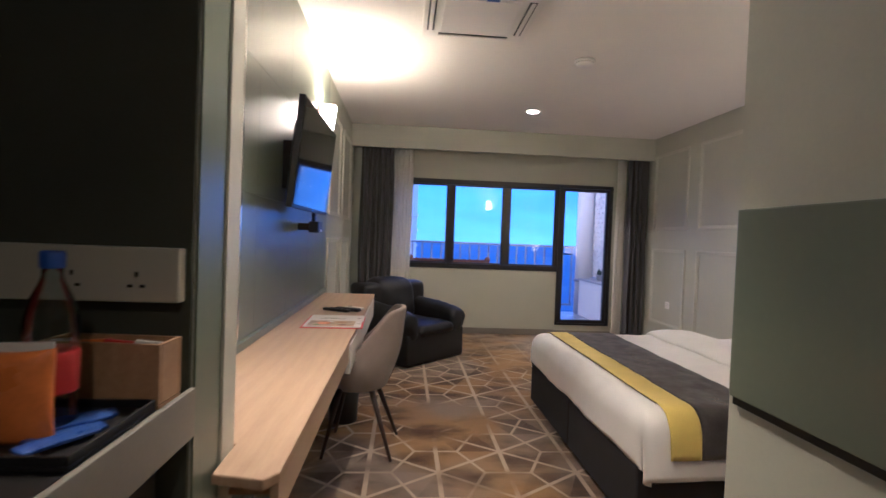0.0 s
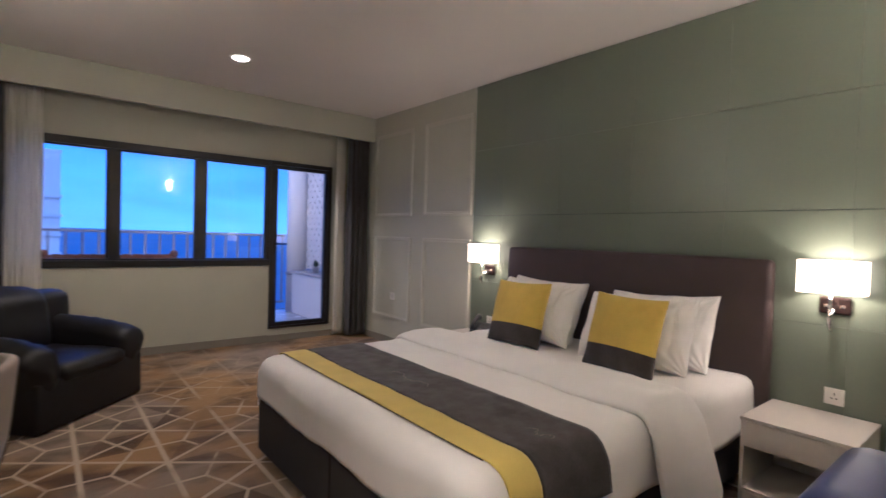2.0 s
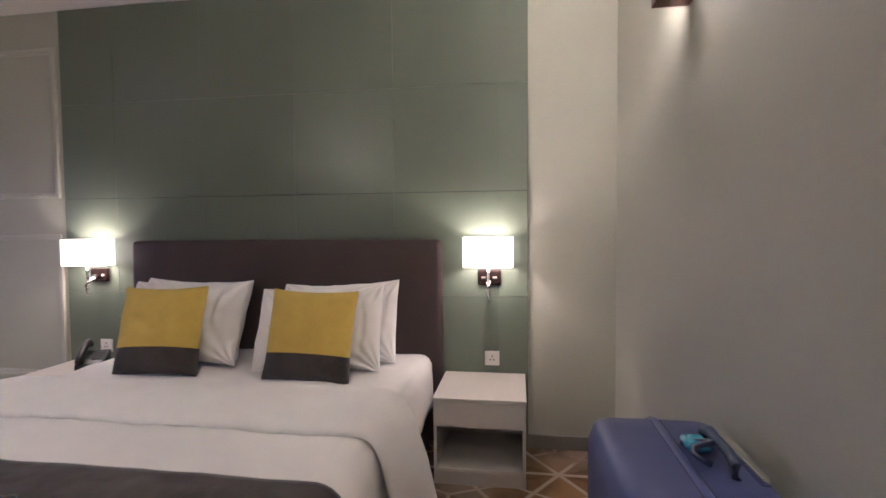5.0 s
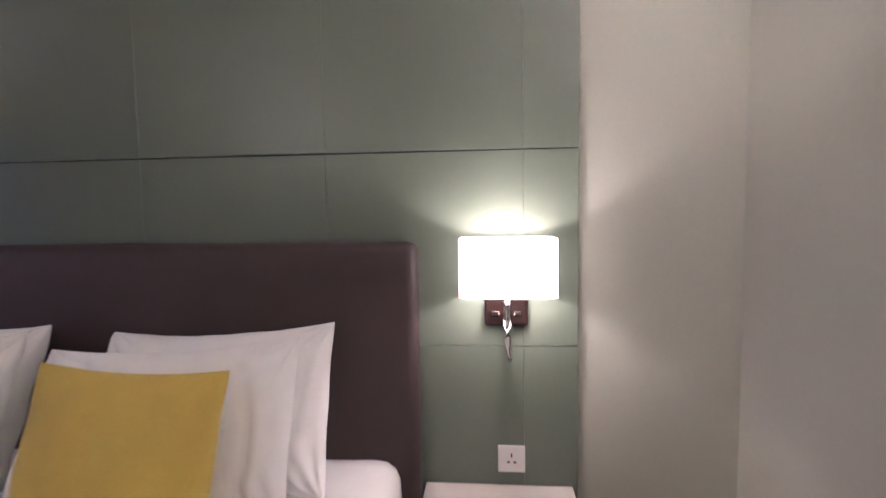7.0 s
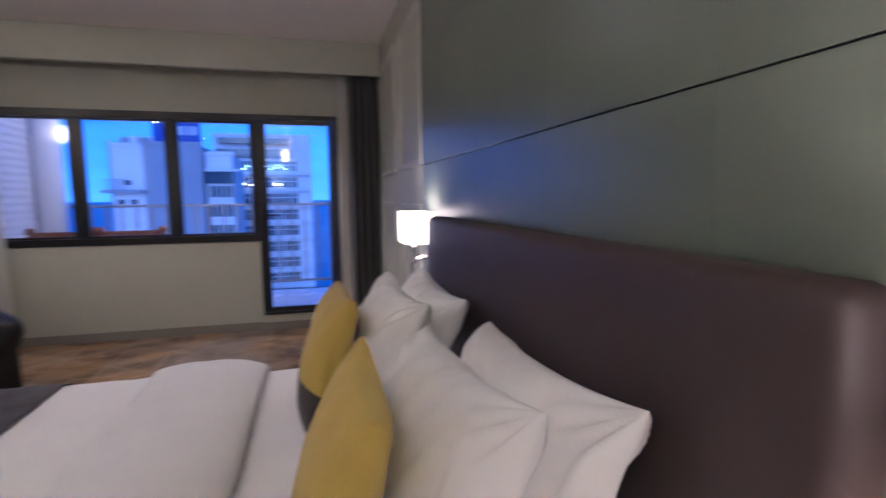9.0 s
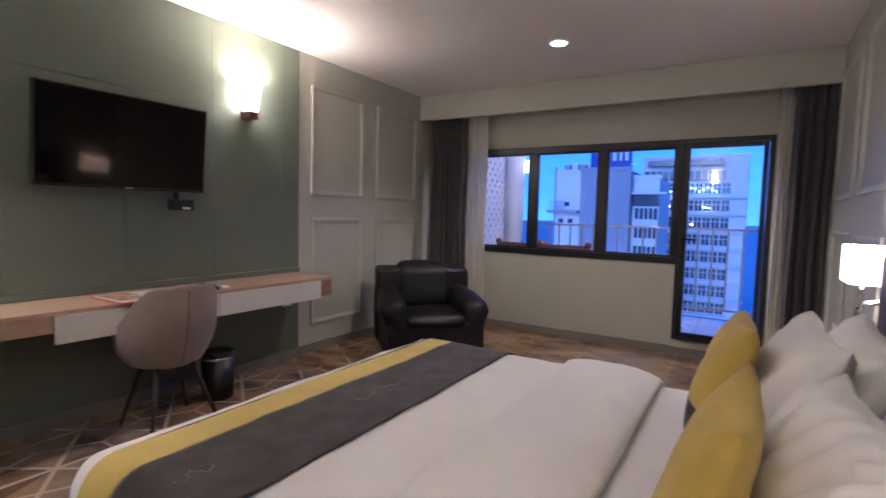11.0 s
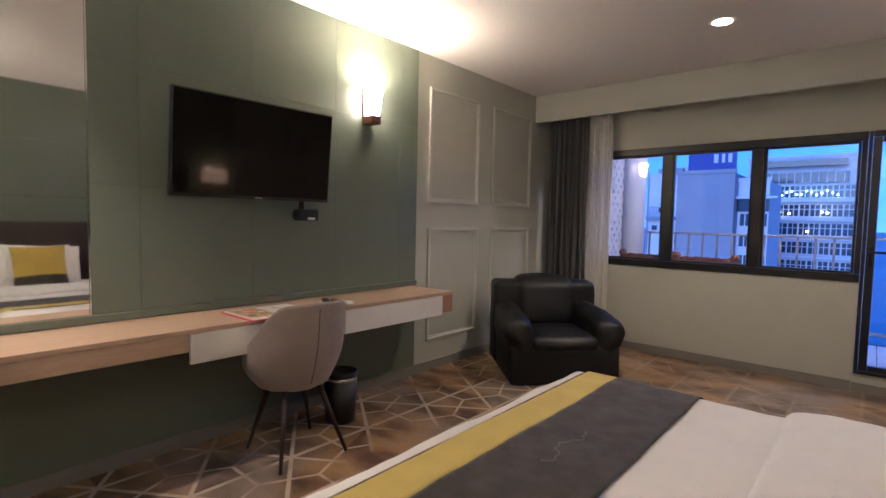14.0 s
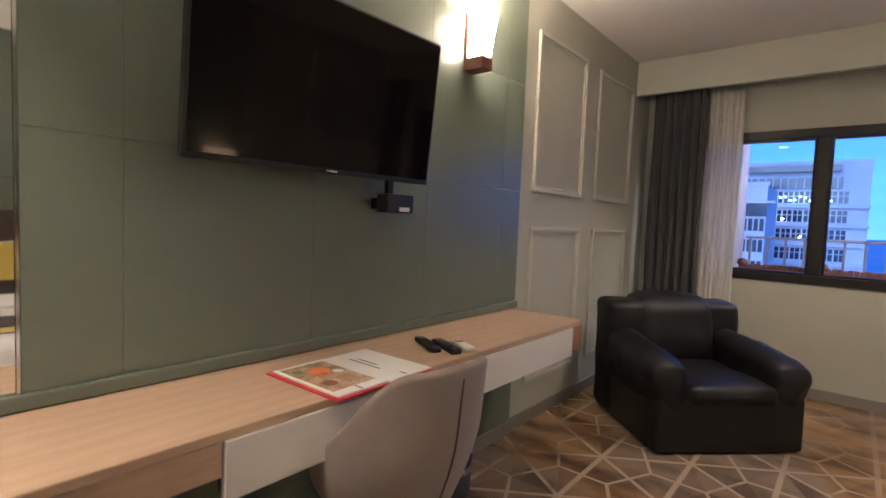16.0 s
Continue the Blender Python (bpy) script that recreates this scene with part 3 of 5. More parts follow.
part("joint_backing", box(BW + 0.0005, BW + 0.0035, 1.992, 5.497, FZ, CEIL - 0.004), "groove", ww, "dark joints between the panels")
part("ledge", box(XW, XW + 0.022, 1.994, 5.497, 0.757, 0.800, 0.006), "green", ww, "green moulded upstand above the desk")

# ---------------------------------------------------------------- window and balcony door
win = thing("window_1", "black aluminium three-pane window with a view of the sea", "window", kind="structure")
FY0, FY1 = 7.912, 7.975
bm = bmesh.new()
box(WX0, DX0, FY0, FY1, WZ1 - 0.075, WZ1, 0.004, 2, bm)
box(WX0, DX0, FY0, FY1, WZ0 - 0.02, WZ0 + 0.05, 0.004, 2, bm)
box(WX0, WX0 + 0.06, FY0, FY1, WZ0 + 0.051, WZ1 - 0.076, 0.004, 2, bm)
box(1.813, DX0, FY0, FY1, WZ0 + 0.051, WZ1 - 0.076, 0.004, 2, bm)
part("window_frame", bm, "black_alu", win)
for x in (0.222, 1.057):
    part("mullion", box(x - 0.045, x + 0.045, FY0 + 0.004, FY1, WZ0 + 0.051, WZ1 - 0.076, 0.006), "black_alu", win)
edges = (WX0 + 0.06, 0.177, 0.267, 1.012, 1.102, 1.812)
for x0, x1 in zip(edges[::2], edges[1::2]):
    sb = bmesh.new()
    for a in ((x0 + 0.001, x0 + 0.022, WZ0 + 0.052, WZ1 - 0.077), (x1 - 0.022, x1 - 0.001, WZ0 + 0.052, WZ1 - 0.077)):
        box(a[0], a[1], FY0 + 0.016, FY1 - 0.004, a[2], a[3], 0.003, 1, sb)
    for z0, z1 in ((WZ0 + 0.052, WZ0 + 0.072), (WZ1 - 0.097, WZ1 - 0.077)):
        box(x0 + 0.023, x1 - 0.023, FY0 + 0.016, FY1 - 0.004, z0, z1, 0.003, 1, sb)
    sash = part("sash", sb, "black_alu", win)
    p = part("pane", box(x0 + 0.02, x1 - 0.02, 7.945, 7.949, WZ0 + 0.07, WZ1 - 0.095), "pane", sash, "clear glass pane")
    p.visible_shadow = False
part("window_sill", box(WX0, DX0, 7.98, YN + 0.24, WZ0 - 0.05, WZ0 - 0.001, 0.004), "render_white", win)

door = thing("door_1", "black aluminium glazed balcony door, closed", "door", kind="structure")
bm = bmesh.new()
box(DX0 + 0.002, DX0 + 0.03, FY0 - 0.006, FY1, 0.077, WZ1, 0.004, 2, bm)
box(WX1 - 0.05, WX1, FY0 - 0.006, FY1, 0.077, WZ1, 0.004, 2, bm)
box(DX0 + 0.031, WX1 - 0.051, FY0 - 0.006, FY1, WZ1 - 0.05, WZ1, 0.004, 2, bm)
box(DX0 + 0.031, WX1 - 0.051, FY0 - 0.006, FY1, 0.077, 0.105, 0.004, 2, bm)
part("door_frame", bm, "black_alu", door)
leaf = bmesh.new()
LX0, LX1, LZ0, LZ1 = DX0 + 0.032, WX1 - 0.053, 0.108, WZ1 - 0.053
box(LX0, LX0 + 0.06, FY0 + 0.002, FY1 - 0.006, LZ0, LZ1, 0.005, 2, leaf)
box(LX1 - 0.045, LX1, FY0 + 0.002, FY1 - 0.006, LZ0, LZ1, 0.005, 2, leaf)
box(LX0 + 0.061, LX1 - 0.046, FY0 + 0.002, FY1 - 0.006, LZ1 - 0.045, LZ1, 0.005, 2, leaf)
box(LX0 + 0.061, LX1 - 0.046, FY0 + 0.002, FY1 - 0.006, LZ0, LZ0 + 0.05, 0.005, 2, leaf)
lf = part("door_leaf", leaf, "black_alu", door)
p = part("pane", box(LX0 + 0.055, LX1 - 0.04, 7.944, 7.949, LZ0 + 0.045, LZ1 - 0.04), "pane", lf, "clear glass pane")
p.visible_shadow = False
hb = bmesh.new()
box(LX0 + 0.018, LX0 + 0.048, FY0 - 0.012, FY0 + 0.001, 1.02, 1.20, 0.005, 2, hb)
tube([(LX0 + 0.033, FY0 - 0.010, 1.15), (LX0 + 0.033, FY0 - 0.045, 1.15), (LX0 + 0.06, FY0 - 0.052, 1.15), (LX0 + 0.165, FY0 - 0.050, 1.15)], 0.010, hb)
part("door_handle", hb, "black_met", lf, "black lever handle", True)

# ---------------------------------------------------------------- curtains


def curtain(name, x0, x1, y, mat, label, folds, amp, z0=FZ + 0.03, z1=2.60, phase=0.0):
    def place(u, v):
        x = x0 + (x1 - x0) * u
        k = 0.35 + 0.65 * (1 - v)
        w = math.sin(u * folds * 2 * math.pi + phase) + 0.35 * math.sin(u * folds * 4.6 * math.pi + 1.3 + phase)
        pinch = 1 + 0.03 * math.sin(v * 3.1)
        mid = (x0 + x1) / 2
        return Vector((mid + (x - mid) * pinch + 0.006 * math.sin(v * 9 + u * 20), y + amp * w * (0.6 + 0.4 * k), z0 + (z1 - z0) * v))
    ob = link_mesh(name, grid(int(folds * 16), 26, place), mat, True)
    thicken(ob, 0.002)
    return tagged(ob, label, "curtain")


curtain("curtain", -1.08, -0.625, 7.665, "grey_cur", "charcoal grey drawn-back curtain hanging beside the window", 6, 0.035)
curtain("curtain", 2.79, 3.095, 7.655, "grey_cur", "charcoal grey drawn-back curtain beside the balcony door", 4, 0.035, phase=1.0)
curtain("sheer_curtain", -0.64, -0.355, 7.80, "sheer", "white sheer curtain gathered beside the window", 7, 0.016)
curtain("sheer_curtain", 2.69, 2.825, 7.81, "sheer", "white sheer curtain gathered beside the balcony door", 5, 0.016, phase=0.5)

# ---------------------------------------------------------------- ceiling fittings
ac = thing("ceiling_air_conditioner", "white four-way cassette air conditioner set in the ceiling", "air conditioner")
ax0, ax1, ay0, ay1 = -0.37, 0.38, 3.62, 4.37
bm = box(ax0, ax1, ay0, ay1, CEIL - 0.035, CEIL - 0.001, 0.012, 3)
part("fascia", bm, "plastic", ac)
part("grille", box(ax0 + 0.13, ax1 - 0.13, ay0 + 0.13, ay1 - 0.13, CEIL - 0.043, CEIL - 0.034, 0.006), "plastic", ac)
for a in ((ax0 + 0.035, ax0 + 0.085, ay0 + 0.12, ay1 - 0.12), (ax1 - 0.085, ax1 - 0.035, ay0 + 0.12, ay1 - 0.12),
          (ax0 + 0.12, ax1 - 0.12, ay0 + 0.035, ay0 + 0.085), (ax0 + 0.12, ax1 - 0.12, ay1 - 0.085, ay1 - 0.035)):
    part("slot", box(*a, CEIL - 0.037, CEIL - 0.033), "black", ac, "dark outlet slot")
    fx, fy = (0.012, 0.0) if a[1] - a[0] < 0.1 else (0.0, 0.012)
    part("flap", box(a[0] + fx, a[1] - fx, a[2] + fy, a[3] - fy, CEIL - 0.047, CEIL - 0.039, 0.003), "plastic", ac)
part("display", box(0.02, 0.10, ay0 + 0.10, ay0 + 0.125, CEIL - 0.046, CEIL - 0.0435), "cap", ac, "small blue display window")

sd = thing("smoke_detector", "white round smoke detector on the ceiling", "smoke detector")
part("base", lathe([(0.085, 0), (0.088, -0.012), (0.085, -0.018)], (1.013, 4.733, CEIL - 0.001)), "plastic", sd, smooth=True)
part("sensor_dome", lathe([(0.074, -0.018), (0.070, -0.034), (0.045, -0.042), (0.01, -0.044)], (1.013, 4.733, CEIL - 0.002)), "plastic", sd, smooth=True)

dl = thing("downlight", "lit round recessed ceiling downlight with a white rim", "downlight", pose(1.012, 6.405, CEIL), "ceiling downlights")
part("rim", lathe([(0.062, -0.001), (0.085, -0.002), (0.088, -0.007), (0.080, -0.012), (0.064, -0.010)]), "plastic", dl, smooth=True)
part("lens", lathe([(0.061, -0.0115), (0.055, -0.0135), (0.01, -0.0145)]), "led", dl, "glowing lens")
copy_thing(dl, pose(-0.62, 2.36, CEIL))
# unseen fitting, added only to go with the corridor fill spot
copy_thing(dl, pose(-0.27, -0.45, CEIL))

# ---------------------------------------------------------------- wall sconces


def sconce(m):
    """Local frame: wall in the plane y = 0, lamp towards +y, base bottom at z = 0."""
    s = thing("wall_sconce", "lit frosted glass wall sconce on a reddish wooden bracket", "wall lamp", m, "wall sconces")
    part("bracket", box(-0.046, 0.046, 0.0, 0.125, 0.0, 0.064, 0.004), "redwood", s, "reddish wooden block")
    part("back_plate", box(-0.046, 0.046, 0.001, 0.018, 0.065, 0.300, 0.003), "redwood", s, "reddish wooden back board")
    sh = bmesh.new()
    lo = [sh.verts.new((sx * 0.042, 0.022 + sy * 0.096, 0.066)) for sx, sy in ((-1, 0), (1, 0), (1, 1), (-1, 1))]
    hi = [sh.verts.new((sx * 0.060, 0.022 + sy * 0.122, 0.292)) for sx, sy in ((-1, 0), (1, 0), (1, 1), (-1, 1))]
    for i in range(4):
        sh.faces.new((lo[i], lo[(i + 1) % 4], hi[(i + 1) % 4], hi[i]))
    sh.faces.new(lo[::-1])
    bmesh.ops.bevel(sh, geom=[e for e in sh.edges if abs(e.verts[0].co.z - e.verts[1].co.z) > 0.1], offset=0.012, segments=3, affect="EDGES")
    bmesh.ops.recalc_face_normals(sh, faces=sh.faces[:])
    g = part("shade", sh, "sconce_glass", s, "glowing frosted glass cup, open at the top")
    thicken(g, 0.003)
    return s


sconce(pose(XW, 4.902, 2.102, 0, 0, -90))
sconce(pose(1.821, YS, 2.065))

# ---------------------------------------------------------------- television
tv = thing("television", "black flat wall-mounted television, switched off", "television", pose(-1.036, 3.885, 1.457, 0, 5.3, -0.8))
TW, TH = 0.526, 0.608
part("back_shell", soft_box(-0.075, -0.032, -TW + 0.10, TW - 0.10, 0.06, TH - 0.12, 0.02), "black", tv, smooth=True)
part("casing", box(-0.038, -0.003, -TW, TW, 0.0, TH, 0.004), "black", tv)
part("screen", box(-0.004, 0.0, -TW + 0.010, TW - 0.010, 0.020, TH - 0.010, 0.001), "screen", tv, "glossy black screen")
part("badge", box(-0.001, 0.0015, -0.025, 0.025, 0.006, 0.013), "chrome", tv, "small silver maker's mark")
part("wall_bracket", rot_bm(box(-0.150, -0.074, -0.18, 0.18, 0.13, 0.42, 0.004), pose(0, 0, 0, 0, -5.3, 0)), "black_met", tv)

sb_ = thing("set_top_box", "small black receiver box hanging under the television", "receiver")
part("body", box(-1.115, -1.045, 4.185, 4.345, 1.325, 1.405, 0.008), "black", sb_)
part("bracket", box(-1.10, -1.075, 4.215, 4.245, 1.405, 1.475, 0.002), "black_met", sb_)
part("mount", box(XW + 0.001, -1.115, 4.23, 4.30, 1.34, 1.39, 0.002), "black_met", sb_)
part("label_plate", box(-1.0455, -1.0435, 4.255, 4.315, 1.332, 1.350), "plastic", sb_, "white sticker")

# ---------------------------------------------------------------- mirror and desk
mir = thing("wall_mirror", "tall frameless wall mirror above the desk", "mirror")
part("glass", box(BW + 0.004, XW - 0.004, 1.994, 3.012, 0.802, CEIL - 0.004), "mirror", mir, "clear mirror glass")
part("edge_strip", box(BW + 0.004, XW + 0.002, 3.013, 3.021, 0.802, CEIL - 0.004), "chrome", mir, "thin bright edge strip")

desk = thing("wall_desk", "long floating oak desk with white drawer fronts on the wall", "desk")
DT, DB, DF = 0.754, 0.585, -0.712
part("desktop", prism([(XW + 0.001, 1.994), (-0.866, 1.994), (-0.866, 1.83), (-0.74, 1.80), (DF, 1.84), (DF, 5.452), (XW + 0.001, 5.452)], DT - 0.025, DT, 0.002), "oak", desk)
part("front_apron", box(DF - 0.022, DF - 0.001, 1.84, 3.328, 0.636, DT - 0.026, 0.001), "oak", desk)
part("apron", box(DF - 0.026, DF - 0.024, 3.33, 5.32, DB, DT - 0.026), "groove", desk)
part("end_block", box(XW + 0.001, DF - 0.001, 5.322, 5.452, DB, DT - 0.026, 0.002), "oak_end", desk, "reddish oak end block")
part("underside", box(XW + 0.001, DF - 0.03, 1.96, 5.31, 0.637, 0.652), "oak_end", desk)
for y0, y1 in ((3.334, 4.322), (4.328, 5.318)):
    part("drawer_front", box(DF - 0.022, DF + 0.006, y0, y1, DB - 0.016, DT - 0.027, 0.002), "white_lac", desk, "white lacquered drawer front")

mag = thing("menu_folder", "open room-service menu with a food photograph and red edge", "menu", pose(-0.865, 3.87, DT + 0.001, 0, 0, 2))
part("cover", box(-0.185, 0.185, -0.225, 0.225, 0, 0.003), "red", mag, "red cover")
part("page", box(-0.172, 0.172, -0.208, 0.000, 0.0032, 0.010, 0.002), "paper", mag)
part("page", box(-0.172, 0.180, 0.002, 0.222, 0.0032, 0.0085, 0.002), "paper", mag)
part("photograph", box(-0.15, 0.13, -0.195, -0.015, 0.0101, 0.0106), "photo", mag, "printed food photograph")
for mt, sx, sy, r in (("orange", -0.06, -0.10, 0.042), ("tray", 0.05, -0.07, 0.034), ("redwood", 0.06, -0.15, 0.026), ("paper", -0.02, -0.05, 0.020), ("lime", -0.10, -0.16, 0.018)):
    part("printed_dish", lathe([(r, 0.0107), (r * 0.7, 0.0109)], (sx, sy, 0), 18), mt, mag, "printed dish in the photograph")
for i, (a, b, c) in enumerate(((-0.10, 0.06, 0.075), (-0.08, 0.02, 0.10), (0.135, 0.17, -0.11), (0.135, 0.165, 0.10))):
    part("text_bar", box(a, b, c - 0.004, c + 0.004, 0.0102 if c < 0 else 0.0086, 0.0107 if c < 0 else 0.0091), "skirting", mag, "line of small grey print")

rc = thing("remote_control", "black remote control lying on the desk", "remote control", pose(-0.92, 4.33, DT, 0, 0, 62))
part("body", soft_box(-0.024, 0.024, -0.11, 0.11, 0.0, 0.022, 0.009), "black", rc, smooth=True)
for i in range(6):
    for j in range(3):
        part("button", box(-0.015 + j * 0.012, -0.008 + j * 0.012, -0.085 + i * 0.025, -0.072 + i * 0.025, 0.0215, 0.024), "rubber", rc)
rc2 = thing("remote_control", "second black remote control lying on the desk", "remote control", pose(-0.84, 4.36, DT, 0, 0, 66))
part("body", soft_box(-0.026, 0.026, -0.10, 0.10, 0.0, 0.026, 0.010), "black", rc2, smooth=True)
part("button", box(-0.010, 0.010, -0.06, -0.04, 0.0255, 0.028, 0.002), "rubber", rc2)
rc3 = thing("remote_control", "white air-conditioner remote control lying on the desk", "remote control", pose(-0.80, 4.425, DT, 0, 0, 64))
part("body", soft_box(-0.027, 0.027, -0.075, 0.075, 0.0, 0.022, 0.010), "plastic", rc3, smooth=True)
part("display", box(-0.018, 0.018, 0.02, 0.055, 0.0215, 0.0235), "skirting", rc3, "grey display")

bag = thing("paper_bag", "white and purple paper gift bag standing on the desk", "bag", pose(-1.065, 2.14, DT, 0, 0, 6))
bb = bmesh.new()
lo = [bb.verts.new(c) for c in ((-0.11, -0.16, 0), (0.11, -0.16, 0), (0.11, 0.16, 0), (-0.11, 0.16, 0))]
hi = [bb.verts.new(c) for c in ((-0.02, -0.10, 0.30), (0.02, -0.10, 0.30), (0.02, 0.10, 0.30), (-0.02, 0.10, 0.30))]
for i in range(4):
    bb.faces.new((lo[i], lo[(i + 1) % 4], hi[(i + 1) % 4], hi[i]))
bb.faces.new(lo[::-1])
bb.faces.new(hi)
bmesh.ops.subdivide_edges(bb, edges=bb.edges[:], cuts=5, use_grid_fill=True)
for v in bb.verts:
    v.co += noise.noise_vector(v.co * 14) * 0.008 * min(1, v.co.z * 20)
    v.co.z = max(v.co.z, 0)
part("bag_body", bb, "paper", bag)
pb = bmesh.new()
lo = [pb.verts.new(c) for c in ((-0.095, -0.155, 0.05), (0.095, -0.155, 0.05), (0.095, 0.155, 0.05), (-0.095, 0.155, 0.05))]
hi = [pb.verts.new(c) for c in ((-0.072, -0.138, 0.145), (0.072, -0.138, 0.145), (0.072, 0.138, 0.10), (-0.072, 0.138, 0.10))]
for i in range(4):
    pb.faces.new((lo[i], lo[(i + 1) % 4], hi[(i + 1) % 4], hi[i]))
for v in pb.verts:
    v.co.x *= 1.12
    v.co.y *= 1.06
part("printed_band", pb, "purple", bag, "purple printed band")

sk = thing("wall_socket", "small white wall socket under the desk", "socket")
part("plate", box(XW + 0.001, XW + 0.012, 5.30, 5.40, 0.43, 0.49, 0.003), "plastic", sk)

# ---------------------------------------------------------------- desk chair
ch = thing("desk_chair", "taupe velvet bucket chair with dark tapered legs at the desk", "chair", pose(-0.660, 3.940, 0, 0, 0, -4))


def shell_point(a, v, off):
    """a: angle from the back's middle, v: 0 at the seat, 1 at the rim."""
    s = abs(a)
    k = max(0.0, min(1.0, (s - 0.60) / 1.15))
    k = k * k * (3 - 2 * k)
    top = 0.865 - 0.02 * s - 0.24 * k - 0.05 * max(0.0, s - 1.5)
    z = 0.335 + (top - 0.335) * v
    r = 0.195 + 0.080 * math.sin(min(1.0, v * 1.6) * math.pi / 2) + 0.010 * v * v + off
    lift = 0.035 * v * max(0.0, math.cos(a))
    return Vector((math.cos(a) * r * (0.92 if a * a < 2.4 else 1.05) + lift - 0.045, math.sin(a) * r * 1.08, z))


outer = grid(45, 14, lambda u, v: shell_point((u - 0.5) * 3.9, v, 0.0))
sh = part("backrest", outer, "chair", ch, smooth=True)
thicken(sh, 0.036, -1.0)
bv = sh.modifiers.new("rounding", "BEVEL")
bv.width, bv.segments, bv.limit_method, bv.angle_limit = 0.014, 3, "ANGLE", radians(50)
part("seat", soft_box(-0.275, 0.07, -0.16, 0.16, 0.345, 0.440, 0.042, 0.02, 0.003), "chair", ch, smooth=True)
part("seat_frame", lathe([(0.10, 0.312), (0.135, 0.318), (0.150, 0.340), (0.150, 0.37)], (-0.045, 0, 0), 32), "chair", ch, smooth=True)
part("back_seam", tube([shell_point(0.0, k / 14, 0.0015) for k in range(1, 14)], 0.0024, seg=6), "headboard", ch, "dark stitched seam")
for lx, ly in ((0.200, -0.215), (0.200, 0.215), (-0.235, -0.215), (-0.235, 0.215)):
    part("leg", tube([(lx * 0.45 - 0.04, ly * 0.5, 0.335), (lx, ly, FZ)], 0.019, taper=0.010, seg=12), "leg", ch, "dark brown tapered leg", True)

bn = thing("waste_bin", "round black waste bin with a chrome ring under the desk", "bin", pose(-0.855, 4.405, FZ))
part("body", lathe([(0.100, 0.0), (0.106, 0.004), (0.117, 0.300)]), "black", bn, smooth=True)
part("ring", lathe([(0.1175, 0.3005), (0.120, 0.304), (0.120, 0.321), (0.1175, 0.324)]), "chrome", bn, "chrome ring", True)
rim = lathe([(0.1165, 0.3245), (0.120, 0.340), (0.119, 0.355), (0.111, 0.356), (0.101, 0.16), (0.02, 0.15)])
part("liner_rim", rim, "black", bn, smooth=True)

# ---------------------------------------------------------------- armchair
arm = thing("armchair", "black leather club armchair angled in the corner by the window", "armchair", pose(-0.360, 6.520, 0, 0, 0, 46))
part("base", soft_box(-0.490, 0.490, -0.455, 0.44, FZ + 0.012, 0.27, 0.022, 0.002, 0.003), "leather", arm, smooth=True)
part("seat", soft_box(-0.300, 0.300, -0.468, 0.24, 0.215, 0.345, 0.045, 0.018, 0.009, cuts=13), "leather", arm, smooth=True)
for sx in (-1, 1):
    # padded side whose top slopes down and swells towards the front
    a = soft_box(-0.108, 0.108, -0.462, 0.36, 0.16, 0.575, 0.080, 0.014, 0.010, cuts=15, seed=sx + 3)
    for v in a.verts:
        k = (0.36 - v.co.y) / 0.82
        up = max(0.0, min(1.0, (v.co.z - 0.25) / 0.22))
        v.co.x *= 1 + 0.22 * up * k
        v.co.x += sx * 0.035 * up * k
        v.co.z -= up * (0.075 * k + 0.030 * max(0.0, k - 0.75) / 0.25)
        if k > 0.45 and up > 0.3:
            v.co.z += 0.006 * math.sin(v.co.y * 55 + v.co.x * 14)
    rot_bm(a, Matrix.Translation((sx * 0.388, 0, 0)))
    part("armrest", a, "leather", arm, "sloping padded armrest", True)
bk = soft_box(-0.515, 0.515, 0.19, 0.47, FZ + 0.02, 0.755, 0.055, 0.012, 0.008, cuts=11)
for v in bk.verts:
    v.co.y += 0.05 * (v.co.z - 0.3)
part("back", bk, "leather", arm, smooth=True)
bc = soft_box(-0.295, 0.295, 0.115, 0.43, 0.32, 0.795, 0.085, 0.028, 0.010, cuts=13)
for v in bc.verts:
    v.co.y += 0.20 * (v.co.z - 0.34)
part("back_cushion", bc, "leather", arm, smooth=True)
for sx in (-1, 1):
    for fy in (-0.38, 0.36):
        part("foot", lathe([(0.025, 0.0), (0.028, 0.016)], (sx * 0.40, fy, FZ), 12), "rubber", arm)

# ---------------------------------------------------------------- bed
BX0, BX1, BY0, BY1, BT = 0.70, 2.985, 2.86, 4.84, 0.535
bed = thing("bed", "king-size bed with dark divan base and brown headboard", "bed")
for y0, y1 in ((BY0 + 0.02, 3.848), (3.854, BY1 - 0.02)):
    d = part("divan_base", box(BX0 - 0.005, BX1 - 0.03, y0, y1, FZ + 0.045, 0.335, 0.015, 3), "divan", bed, "dark fabric divan half")
    for fx in (BX0 + 0.08, BX1 - 0.12):
        for fy in (y0 + 0.06, y1 - 0.06):
            part("foot", lathe([(0.028, 0.0), (0.024, 0.044)], (fx, fy, FZ), 14), "black", d)
part("mattress", soft_box(BX0 + 0.03, BX1 - 0.005, BY0 + 0.03, BY1 - 0.03, 0.337, 0.506, 0.06), "linen", bed, smooth=True)
hbm = soft_box(2.990, 3.097, 2.808, 4.928, FZ + 0.05, 1.232, 0.028, 0.006, 0.0015, cuts=15)
part("headboard", hbm, "headboard", bed, "padded dark brown leatherette headboard", True)


